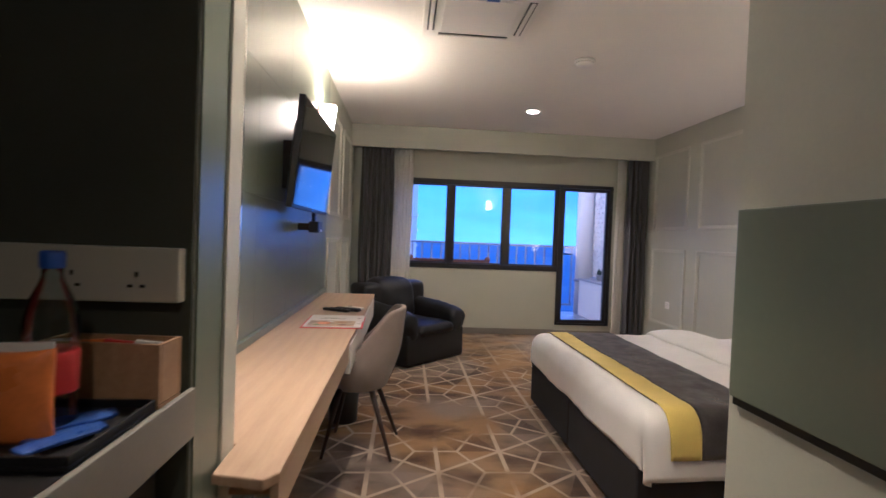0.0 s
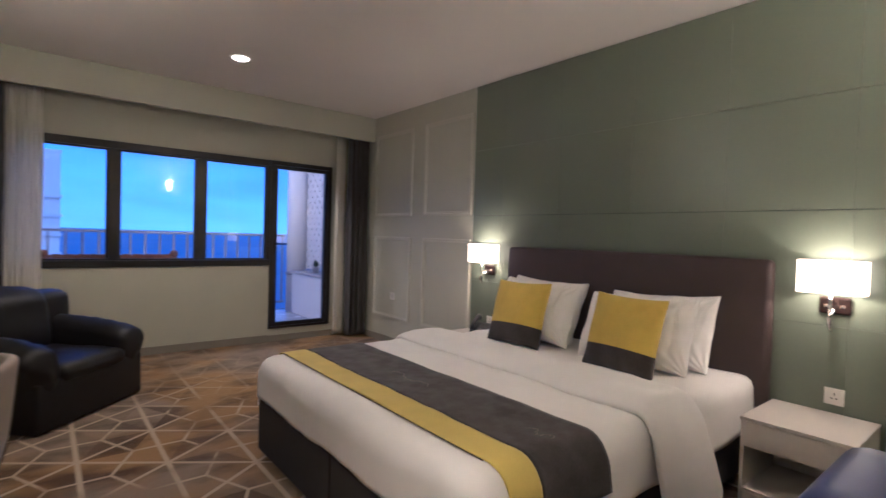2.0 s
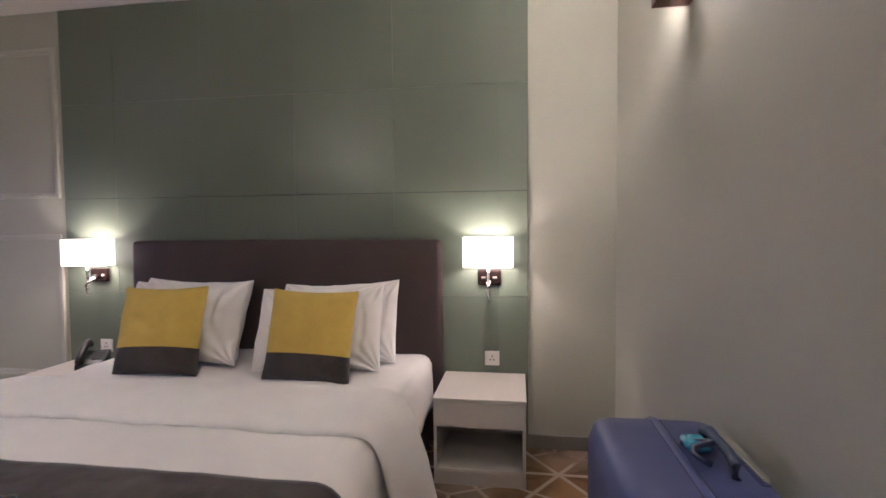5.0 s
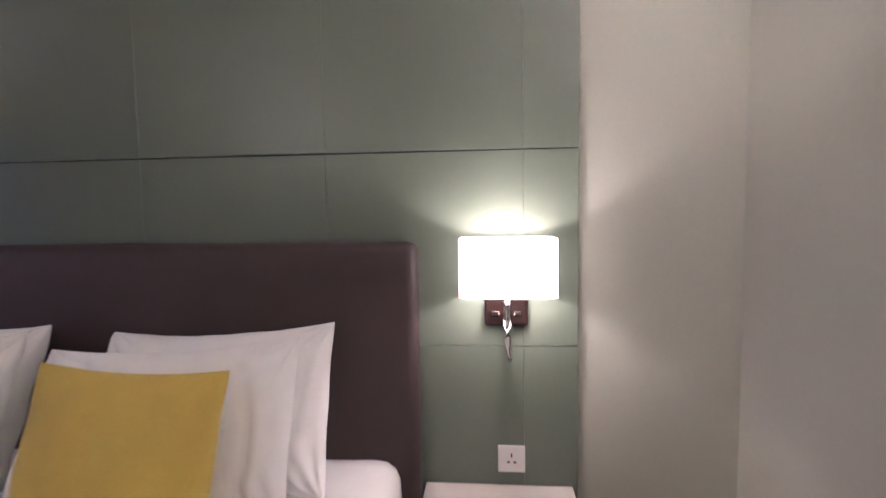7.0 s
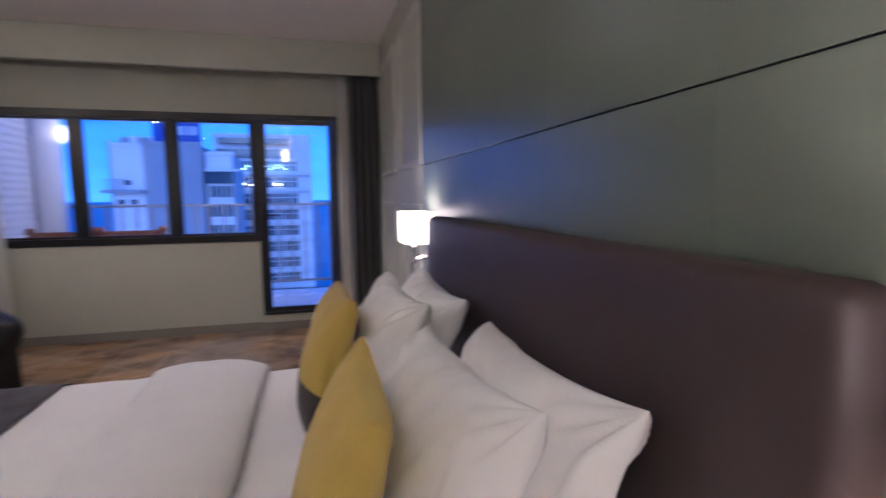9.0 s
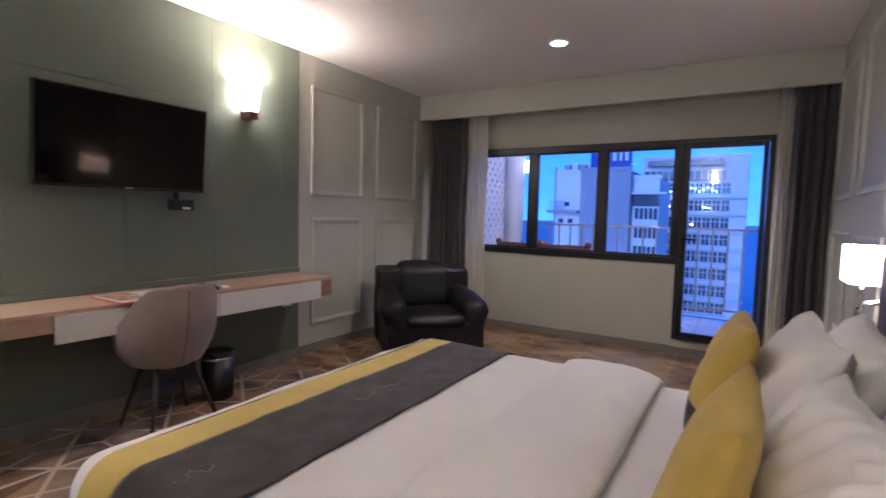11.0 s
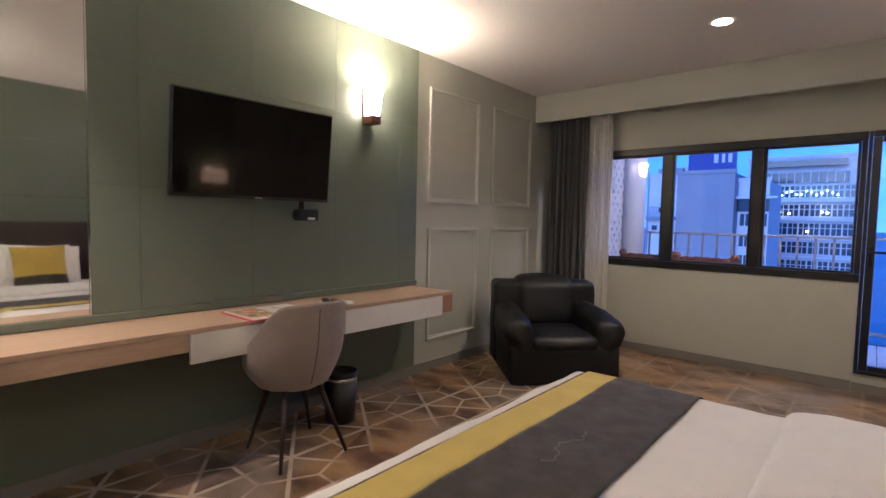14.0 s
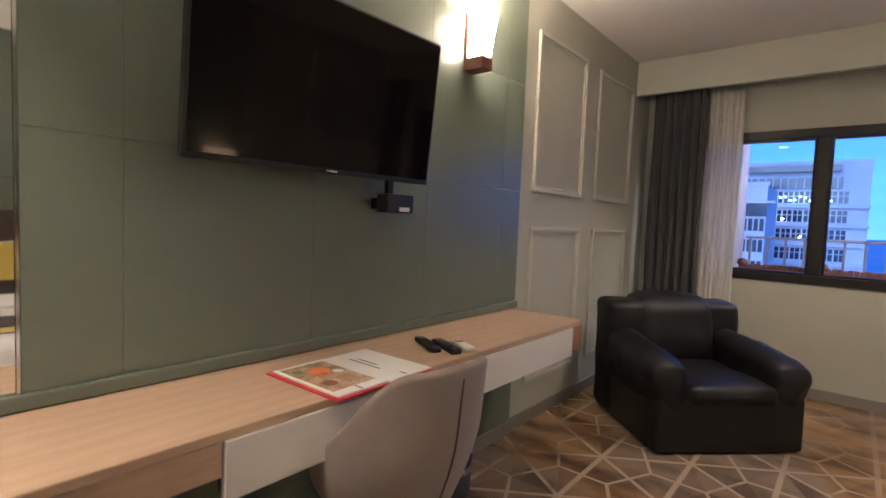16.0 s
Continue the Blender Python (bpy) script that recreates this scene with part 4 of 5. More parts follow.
def cloth_z(x, y, x0, y0, y1, top, r):
    """Height of cloth lying on the mattress, rounded off at the foot and both sides."""
    def fall(d):
        return 0.0 if d >= r else r - math.sqrt(max(0.0, r * r - (r - d) ** 2))
    return top - max(fall(x - x0), fall(y - y0), fall(y1 - y))


def drape(u, lo, hi, r, drop, sides):
    """Runs over the cloth: returns the level position and the height lost, for u from 0 to 1 along it. sides: which ends hang."""
    a, b = (drop if sides[0] else 0.0), (drop if sides[1] else 0.0)
    arc = r * math.pi / 2
    fl = (hi - lo) - (r if sides[0] else 0) - (r if sides[1] else 0)
    total = a + (arc if sides[0] else 0) + fl + (arc if sides[1] else 0) + b
    s = u * total
    if sides[0]:
        if s < a:
            return lo, r + (a - s)
        s -= a
        if s < arc:
            t = s / r
            return lo + r * (1 - math.cos(t)), r * (1 - math.sin(t))
        s -= arc
        lo += r
    if s < fl or not sides[1]:
        return lo + s, 0.0
    s -= fl
    if s < arc:
        t = s / r
        return hi - r + r * math.sin(t), r * (1 - math.cos(t))
    return hi, r + (s - arc)


def cover(x0, x1, y0, y1, top, r, dropx, dropy, foot, nu, nv, ripple=0.004, flare=0.03, head=False):
    def place(u, v):
        x, dx = drape(u, x0, x1, r, dropx, (foot, head))
        y, dy = drape(v, y0, y1, r, dropy, (True, True))
        z = top - max(dx, dy) - 0.25 * min(dx, dy)
        p = Vector((x, y, z))
        m = min(dx, dy, 0.2)
        if m > 0:
            p.x += 0.30 * m
            p.y += 0.30 * m * (1 if v < 0.5 else -1)
        if dy > r * 0.5:
            side = -1 if v < 0.5 else 1
            k = min(1.0, (dy - r * 0.5) / 0.2)
            p.y += side * k * flare * (0.5 + 0.5 * math.sin(x * 11.0 + side))
        if dx > r * 0.5:
            k = min(1.0, (dx - r * 0.5) / 0.2)
            p.x -= k * flare * 0.25 * (0.5 + 0.5 * math.sin(y * 8.0))
        q = noise.noise(p * 3.0) * ripple * 2.0 + noise.noise(p * 9.0) * ripple
        p.z += q
        return p
    return grid(nu, nv, place)


DTOP = 0.548
dv = thing("duvet", "smooth white duvet with a turned-back fold over the bed", "duvet")
o = part("cover", cover(BX0 - 0.02, 2.08, BY0 - 0.02, BY1 + 0.02, DTOP, 0.11, 0.142, 0.20, True, 80, 100, 0.005), "linen", dv, smooth=True)
thicken(o, 0.03, -1.0)
fold = cover(1.70, 2.185, BY0 - 0.030, BY1 + 0.030, DTOP + 0.004, 0.10, 0.0, 0.34, False, 30, 110, 0.006, 0.06)
for i, v in enumerate(fold.verts):
    u, w = i // 110 / 29, i % 110 / 109
    full = max(0.0, 1 - abs(2 * u - 1) ** 2.6) ** 0.62 * (0.050 + 0.016 * noise.noise(Vector((u * 2, w * 7, 0.3))))
    hang = max(0.0, min(1.0, (DTOP - v.co.z) / 0.09))
    v.co.z += full * (1 - hang)
    fall = max(0.0, DTOP - 0.06 - v.co.z)
    v.co.y += (full * hang * 0.7 + 0.16 * fall) * (-1 if w < 0.5 else 1)
    v.co.x += 0.30 * fall * (0.4 + 0.6 * u)
o = part("turned_back_fold", fold, "linen", dv, smooth=True)
thicken(o, 0.012, -1.0)
us = link_mesh("bed_sheet", cover(2.10, BX1 - 0.004, BY0 + 0.005, BY1 - 0.005, 0.527, 0.07, 0.0, 0.25, False, 24, 70, 0.005, 0.012), "linen", True)
thicken(us, 0.006, -1.0)
tagged(us, "white fitted sheet on the head of the mattress", "bed sheet")

RUN_DROP = 0.10
run = thing("bed_runner", "dark brown velvet bed runner with a yellow border", "bed runner")
for nm, x0, x1, mt, lb in (("border", 0.818, 0.974, "yellow_band", "yellow velvet border"), ("panel", 0.976, 1.372, "brown", "dark brown velvet panel")):
    o = part(nm, cover(x0, x1, BY0 - 0.032, BY1 + 0.032, DTOP + 0.009, 0.115, 0.0, RUN_DROP, False, 12 if nm == "border" else 24, 90, 0.004, 0.03), mt, run, lb, True)
    thicken(o, 0.004, -1.0)
part("piping", tube([(0.815, BY0 + 0.10 + k * (BY1 - BY0 - 0.20) / 30, DTOP + 0.008) for k in range(31)], 0.0028, seg=6), "brown", run)
for cy in (3.86, 2.99):
    ln = 0.32 if cy > 3 else 0.12
    pts = [(1.15 + 0.022 * math.sin(k * 0.16) + 0.007 * math.sin(k * 0.63), cy + ln / 2 - ln * k / 60 + 0.006 * math.cos(k * 0.63), DTOP + 0.0135) for k in range(61)]
    part("embroidery", tube(pts, 0.0013, seg=5), "thread", run, "thin stitched flourish")


def pillow_sheet(a, b, t, side, v0=0.0, v1=1.0, pinch=0.07, seed=0.0, wr=0.006, n=32, waist=None):
    """Half of a pillow in the local x-z plane, bulging towards side * y; v0 to v1 picks a horizontal slice."""
    def place(u, v):
        x, z = math.sin((u - 0.5) * math.pi), math.sin((v0 + (v1 - v0) * v - 0.5) * math.pi)
        th = t * (max(0.0, (1 - x * x) * (1 - z * z)) ** 0.37)
        px = a * x * (1 - (pinch if waist is None else waist) * (1 - z * z))
        pz = b * z * (1 - pinch * (1 - x * x))
        p = Vector((px, side * th, pz))
        fold = 1 - abs(noise.noise(Vector((px * 4.5 + seed * 2, pz * 2.2 + px * 1.5, side * 2.0))))
        w = -max(0.0, fold - 0.86) * wr * 3.2 + noise.noise(Vector((px * 6 + seed, pz * 6, side * 3.0))) * wr + noise.noise(Vector((px * 15 + seed, pz * 5, side))) * wr * 0.5
        w += 0.35 * wr * math.sin(math.atan2(pz - b * (1 if pz > 0 else -1), px - a * (1 if px > 0 else -1)) * 16 + seed) * math.exp(-4 * ((1 - abs(x)) ** 2 + (1 - abs(z)) ** 2))
        p.y += side * w * min(1.0, th / (t * 0.4) if t else 0)
        return p
    nv = max(4, int(n * (v1 - v0)))
    return grid(n, nv, place)


def join_two(b1, b2):
    me = bpy.data.meshes.new("scratch")
    b2.to_mesh(me)
    b2.free()
    b1.from_mesh(me)
    bpy.data.meshes.remove(me)
    bmesh.ops.remove_doubles(b1, verts=b1.verts[:], dist=0.0003)
    bmesh.ops.recalc_face_normals(b1, faces=b1.faces[:])
    return b1


def white_pillow(m, seed, label):
    bm = join_two(pillow_sheet(0.365, 0.252, 0.115, 1, seed=seed, wr=0.034, n=60, pinch=0.115, waist=0.025), pillow_sheet(0.365, 0.252, 0.090, -1, seed=seed + 5, wr=0.030, n=60, pinch=0.115, waist=0.025))
    ob = link_mesh("pillow", bm, "pillow", True)
    ob.matrix_world = m
    return tagged(ob, label, "pillow", "white pillows")


def cushion(m, seed, label):
    c = thing("cushion", label, "cushion", m, "yellow cushions")
    y = join_two(pillow_sheet(0.243, 0.247, 0.085, 1, 0.369, 1.0, seed=seed, wr=0.012), pillow_sheet(0.243, 0.247, 0.085, -1, 0.369, 1.0, seed=seed + 4, wr=0.012))
    part("upper_cover", y, "yellow", c, "mustard yellow velvet", True)
    d = join_two(pillow_sheet(0.243, 0.247, 0.085, 1, 0.0, 0.369, seed=seed, wr=0.012), pillow_sheet(0.243, 0.247, 0.085, -1, 0.0, 0.369, seed=seed + 4, wr=0.012))
    part("lower_band", d, "brown", c, "dark brown velvet band", True)
    return c


# pillows lean against the headboard; local x runs along the bed's width
def lean(x, y, z, tilt, yaw=0.0, roll=0.0):
    return Matrix.Translation((x, y, z)) @ Euler((0, 0, radians(90 + yaw))).to_matrix().to_4x4() @ Euler((radians(tilt), 0, 0)).to_matrix().to_4x4() @ Euler((0, radians(roll), 0)).to_matrix().to_4x4()


white_pillow(lean(2.818, 4.365, 0.758, 24, 0, -1), 1.0, "plump white pillow leaning on the headboard")
white_pillow(lean(2.655, 4.295, 0.760, 24, 2, 0), 2.0, "plump white pillow in front of another")
white_pillow(lean(2.822, 3.405, 0.748, 25, -1, 3), 3.0, "plump white pillow leaning on the headboard")
white_pillow(lean(2.652, 3.455, 0.742, 26, 1, 3), 4.0, "plump white pillow in front of another")
cushion(lean(2.448, 4.287, 0.752, 18, 3, 1), 1.0, "mustard yellow square cushion with dark brown lower band")
cushion(lean(2.448, 3.418, 0.742, 17, -2, -1), 2.5, "mustard yellow square cushion with dark brown lower band")

# ---------------------------------------------------------------- nightstands and bedside things


def nightstand(m):
    """Local frame: back against the wall at x = 0, front towards -x, width along y."""
    s = thing("nightstand", "pale wooden nightstand with one drawer and an open shelf", "nightstand", m, "nightstands")
    w, d, h = 0.247, 0.498, 0.392
    part("top", box(-d - 0.008, -0.002, -w - 0.003, w + 0.003, h - 0.018, h, 0.002), "ash", s)
    for sy in (-1, 1):
        part("side_panel", box(-d + 0.004, -0.002, sy * w - (0.016 if sy > 0 else 0), sy * w + (0 if sy > 0 else 0.016), FZ, h - 0.019, 0.001), "ash", s)
    part("back_panel", box(-0.012, -0.002, -w + 0.017, w - 0.017, FZ + 0.02, h - 0.019), "ash", s)
    part("drawer_front", box(-d - 0.004, -d + 0.014, -w + 0.002, w - 0.002, 0.235, h - 0.021, 0.002), "ash", s)
    part("drawer_box", box(-d + 0.016, -0.014, -w + 0.018, w - 0.018, 0.237, 0.250), "ash", s)
    part("shelf", box(-d + 0.006, -0.014, -w + 0.017, w - 0.017, FZ + 0.072, FZ + 0.088, 0.001), "ash", s)
    part("plinth", box(-d + 0.004, -d + 0.02, -w + 0.017, w - 0.017, FZ, FZ + 0.071, 0.001), "ash", s)
    return s


ns = nightstand(pose(XE - 0.004, 2.545, 0))
copy_thing(ns, pose(XE - 0.004, 5.205, 0))


def bedside_lamp(m):
    """Local frame: wall at x = 0, lamp towards -x, z = 0 at the plate's middle."""
    s = thing("bedside_lamp", "lit white box-shaded chrome wall lamp beside the bed", "wall lamp", m, "bedside lamps")
    part("back_plate", box(-0.022, -0.001, -0.072, 0.072, -0.048, 0.048, 0.012, 3), "copper", s, "glossy dark bronze plate")
    arm_ = bmesh.new()
    tube([(-0.02, 0, -0.008), (-0.05, 0, -0.018), (-0.09, 0, -0.03), (-0.115, 0, -0.015), (-0.118, 0, 0.03), (-0.112, 0, 0.075)], 0.008, arm_)
    part("arm", arm_, "chrome", s, "curved chrome arm", True)
    part("reading_light", tube([(-0.022, 0.0, -0.012), (-0.10, 0.0, -0.03), (-0.125, 0.0, -0.06), (-0.128, -0.004, -0.105), (-0.115, -0.008, -0.135)], 0.015, taper=0.006), "chrome", s, "small chrome reading light", True)
    for sy in (-0.036, 0.036):
        part("switch", box(-0.027, -0.022, sy - 0.012, sy + 0.012, -0.01, 0.004, 0.002), "chrome", s)
    w, d0, d1, z0, z1 = 0.148, -0.185, -0.022, 0.072, 0.251
    sb = bmesh.new()
    ring = []
    for z in (z0, z1):
        ring.append([sb.verts.new((x, y, z)) for x, y in ((d0, -w), (d1, -w), (d1, w), (d0, w))])
    for i in range(4):
        sb.faces.new((ring[0][i], ring[0][(i + 1) % 4], ring[1][(i + 1) % 4], ring[1][i]))
    bmesh.ops.bevel(sb, geom=[e for e in sb.edges if abs(e.verts[0].co.z - e.verts[1].co.z) > 0.1], offset=0.018, segments=3, affect="EDGES")
    bmesh.ops.recalc_face_normals(sb, faces=sb.faces[:])
    o = part("shade", sb, "shade", s, "glowing white fabric shade, open above and below")
    thicken(o, 0.0025)
    part("shade_carrier", tube([(-0.112, -0.145, 0.076), (-0.112, 0.145, 0.076)], 0.003, seg=6), "chrome", s)
    return s


lamp = bedside_lamp(pose(XE, 2.515, 0.995))
copy_thing(lamp, pose(XE, 5.262, 0.995))


def socket(m, label):
    """Square wall plate facing -x."""
    s = thing("wall_socket", label, "socket", m)
    part("plate", box(-0.010, -0.0005, -0.046, 0.046, -0.046, 0.046, 0.003), "plastic", s)
    for y, z, w, h in ((0, 0.014, 0.0025, 0.007), (-0.011, -0.010, 0.005, 0.003), (0.011, -0.010, 0.005, 0.003)):
        part("pin_hole", box(-0.0115, -0.0095, y - w, y + w, z - h, z + h), "black", s)
    part("rocker", box(-0.0135, -0.0095, -0.034, -0.024, 0.018, 0.034, 0.001), "plastic", s)
    return s


socket(pose(XE, 2.500, 0.484), "white square three-pin wall socket above the nightstand")
socket(pose(XE, 5.235, 0.49), "white square wall socket above the nightstand")
socket(pose(BE, 7.02, 0.53), "white square wall socket on the plain wall")

ph = thing("telephone", "black desk telephone on the nightstand", "telephone", pose(2.82, 5.08, 0.411, 0, 0, -62))
pb_ = soft_box(-0.08, 0.08, -0.10, 0.10, 0.0, 0.05, 0.015)
for v in pb_.verts:
    if v.co.z > 0.02:
        v.co.z += 0.05 * (v.co.y + 0.10) / 0.2
part("body", pb_, "black", ph, "sloping black body", True)
part("handset", tube([(-0.05, -0.11, 0.062), (-0.05, -0.085, 0.090), (-0.05, -0.03, 0.118), (-0.05, 0.05, 0.150), (-0.05, 0.10, 0.155), (-0.05, 0.125, 0.130)], 0.021), "black", ph, smooth=True)
part("keypad", rot_bm(box(0.0, 0.06, -0.05, 0.05, 0.0, 0.005, 0.002), pose(0, 0, 0.076, 14, 0, 0)), "rubber", ph)

# ---------------------------------------------------------------- suitcase
case = thing("suitcase", "large blue hard-shell suitcase standing against the wall", "suitcase", pose(1.245, 1.955, 0.016))
body = soft_box(-0.285, 0.285, -0.180, 0.180, FZ + 0.034, 0.735, 0.06, 0.004, cuts=9)
part("shell", body, "case", case, smooth=True)
for yy in (0.150, 0.172):
    part("rib", tube([(-0.287, yy * 0.9, 0.14), (-0.287, yy * 0.9, 0.640), (-0.270, yy * 0.9, 0.690)], 0.006, seg=8), "case", case, "raised moulded rib", True)
part("zip_band", tube([(-0.283, 0.0, 0.06), (-0.283, 0.0, 0.67), (-0.26, 0.0, 0.722), (-0.22, 0.0, 0.732), (0.22, 0.0, 0.732), (0.26, 0.0, 0.722), (0.283, 0.0, 0.67), (0.283, 0.0, 0.06)], 0.012, seg=10), "case", case, smooth=True)
for yy in (-0.013, 0.013):
    part("zip", tube([(-0.285, yy, 0.06), (-0.285, yy, 0.67), (-0.262, yy, 0.725), (-0.22, yy, 0.7365), (0.22, yy, 0.7365), (0.262, yy, 0.725), (0.285, yy, 0.67), (0.285, yy, 0.06)], 0.0028, seg=6), "case_dark", case)
part("carry_handle", tube([(-0.10, -0.085, 0.735), (-0.095, -0.085, 0.765), (-0.06, -0.085, 0.777), (0.06, -0.085, 0.777), (0.095, -0.085, 0.765), (0.10, -0.085, 0.735)], 0.012), "case_dark", case, "dark carry handle", True)
part("pull_handle", box(-0.12, 0.12, -0.150, -0.125, 0.732, 0.752, 0.006), "chrome", case, "flush pull handle")
part("strap", tube([(-0.06 + 0.11 * k / 10, -0.05 + 0.035 * math.sin(k * 0.75), 0.747 + 0.028 * math.sin(k * math.pi / 10)) for k in range(11)], 0.007, seg=8), "case_dark", case, "dark luggage strap", True)
part("tag", soft_box(0.01, 0.075, -0.075, -0.02, 0.744, 0.762, 0.008, 0.004, 0.003), "teal", case, "turquoise tag", True)
for wx in (-0.17, 0.17):
    for wy in (-0.11, 0.09):
        part("wheel", rot_bm(lathe([(0.026, -0.011), (0.028, 0.0), (0.026, 0.011)], (0, 0, 0), 16), pose(wx, wy, FZ + 0.012, 90, 0, 0)), "rubber", case)
        part("wheel_fork", box(wx - 0.02, wx + 0.02, wy - 0.018, wy + 0.018, FZ + 0.024, FZ + 0.059, 0.004), "case_dark", case)

# ---------------------------------------------------------------- drinks niche
shelf = thing("minibar_shelf", "dark painted shelf across the drinks niche", "shelf")
part("board", box(-1.434, CW_X - 0.004, NI0 + 0.014, NI1 - 0.014, 0.905, 0.975, 0.003), "black", shelf)
part("lip", box(CW_X - 0.003, CW_X + 0.010, NI0 + 0.014, NI1 - 0.002, 0.880, 0.985, 0.003), "skirting", shelf, "painted front lip")
fr = thing("minibar_fridge", "small black refrigerator under the shelf", "refrigerator")
part("body", box(-1.42, -0.96, 0.85, 1.70, FZ + 0.02, 0.84, 0.01), "black", fr)
part("door", box(-0.958, -0.925, 0.852, 1.698, 0.06, 0.838, 0.008), "black", fr)
for fy in (0.9, 1.65):
    part("foot", lathe([(0.02, 0.0), (0.02, 0.02)], (-1.0, fy, FZ), 10), "rubber", fr)
    part("foot", lathe([(0.02, 0.0), (0.02, 0.02)], (-1.38, fy, FZ), 10), "rubber", fr)
so = thing("double_socket", "cream double socket trunking in the drinks niche", "socket")
part("trunking", box(-1.25, -0.892, NI1 - 0.045, NI1 - 0.013, 1.170, 1.282, 0.004), "cream", so)
for cx in (-1.10, -0.975):
    for dx, dz, w, h in ((0, 0.012, 0.003, 0.005), (-0.012, -0.012, 0.005, 0.003), (0.012, -0.012, 0.005, 0.003)):
        part("pin_hole", box(cx + dx - w, cx + dx + w, NI1 - 0.0465, NI1 - 0.0445, 1.215 + dz - h, 1.215 + dz + h), "black", so)
SH = 0.976
tr = thing("wooden_tray", "pale wooden box of sachets on the niche shelf", "tray", pose(-1.005, 1.676, SH, 0, 0, -3))
for a in ((-0.115, 0.115, -0.042, 0.042, 0, 0.008), (-0.115, 0.115, -0.042, -0.034, 0.009, 0.125), (-0.115, 0.115, 0.034, 0.042, 0.009, 0.125), (-0.115, -0.107, -0.033, 0.033, 0.009, 0.125), (0.107, 0.115, -0.033, 0.033, 0.009, 0.125)):
    part("base" if a[4] == 0 else "side", box(*a, 0.001, 1), "tray", tr)
for i, (mt, lb) in enumerate((("paper", "white sachet"), ("orange", "orange sachet"), ("red", "red sachet"), ("paper", "white sachet"))):
    s_ = box(-0.028, 0.028, -0.004, 0.004, 0.0, 0.115, 0.003)
    rot_bm(s_, pose(-0.075 + i * 0.045, 0.0, 0.012, 8, -6 + i * 5, 20 * (i % 2)))
    part("sachet", s_, mt, tr, lb)
bt = thing("water_bottle", "clear plastic water bottle with a blue cap", "bottle", pose(-1.015, 1.520, SH))
part("bottle", lathe([(0.034, 0.0), (0.039, 0.01), (0.038, 0.06), (0.040, 0.07), (0.040, 0.165), (0.038, 0.195), (0.030, 0.225), (0.018, 0.252), (0.015, 0.262), (0.015, 0.275)]), "clear", bt, smooth=True)
part("wrap", lathe([(0.0403, 0.07), (0.0408, 0.075), (0.0408, 0.135), (0.0403, 0.14)]), "red", bt, "red printed wrap", True)
part("cap", lathe([(0.0170, 0.274), (0.0185, 0.277), (0.0185, 0.299), (0.016, 0.303)]), "cap", bt, "blue screw cap", True)
copy_thing(bt, pose(-1.115, 1.47, SH))
po = thing("snack_pouch", "orange foil snack pouch standing on the niche shelf", "pouch", pose(-1.030, 1.465, SH, 0, 0, 10))
part("pouch", rot_bm(join_two(pillow_sheet(0.055, 0.078, 0.028, 1, seed=9), pillow_sheet(0.055, 0.078, 0.028, -1, seed=7)), pose(0, 0, 0.075)), "orange", po, smooth=True)
part("top_seal", box(-0.052, 0.052, -0.002, 0.002, 0.140, 0.162, 0.001), "paper", po, "white sealed top")
dt = thing("serving_tray", "black serving tray with blue sachets", "tray", pose(-1.02, 1.60, SH, 0, 0, 0))
part("base", box(-0.12, 0.125, -0.22, 0.025, 0.0, 0.006, 0.001, 1), "black", dt)
for a in ((-0.12, -0.114, -0.22, 0.025), (0.119, 0.125, -0.22, 0.025), (-0.113, 0.118, -0.22, -0.214), (-0.113, 0.118, 0.019, 0.025)):
    part("side", box(*a, 0.0065, 0.022, 0.001, 1), "black", dt)
for i in range(4):
    s_ = box(-0.016, 0.016, -0.055, 0.055, 0.0, 0.006, 0.002)
    rot_bm(s_, pose(0.03 + 0.012 * i, -0.045 - 0.035 * i, 0.008 + 0.006 * (i % 2), 0, 4, -50 + 7 * i))
    part("sachet", s_, "blue", dt, "blue and white foil sachet")

# ---------------------------------------------------------------- balcony
structure("balcony_floor", box(-1.6, 3.9, YN + 0.201, 9.75, -0.25, 0.03), "groove", "slab of the balcony", "balcony")
bf = bpy.data.objects["balcony_floor"]
for i in range(9):
    for j in range(3):
        x0, y0 = -1.58 + i * 0.6, YN + 0.205 + j * 0.5
        part("tile", box(x0 + 0.003, x0 + 0.597, y0 + 0.003, y0 + 0.497, 0.0305, 0.040, 0.002, 1), "tile", bf)
rl = thing("balcony_railing", "grey painted steel balcony railing with flat bars", "railing")
part("top_rail", box(-0.52, 2.66, 9.47, 9.53, 1.225, 1.255, 0.006), "rail", rl)
part("bottom_rail", box(-0.52, 2.66, 9.485, 9.515, 0.17, 0.20, 0.004), "rail", rl)
for i in range(19):
    x = -0.47 + i * 0.172
    part("baluster", box(x - 0.012, x + 0.012, 9.492, 9.508, 0.2005, 1.2245), "rail", rl)


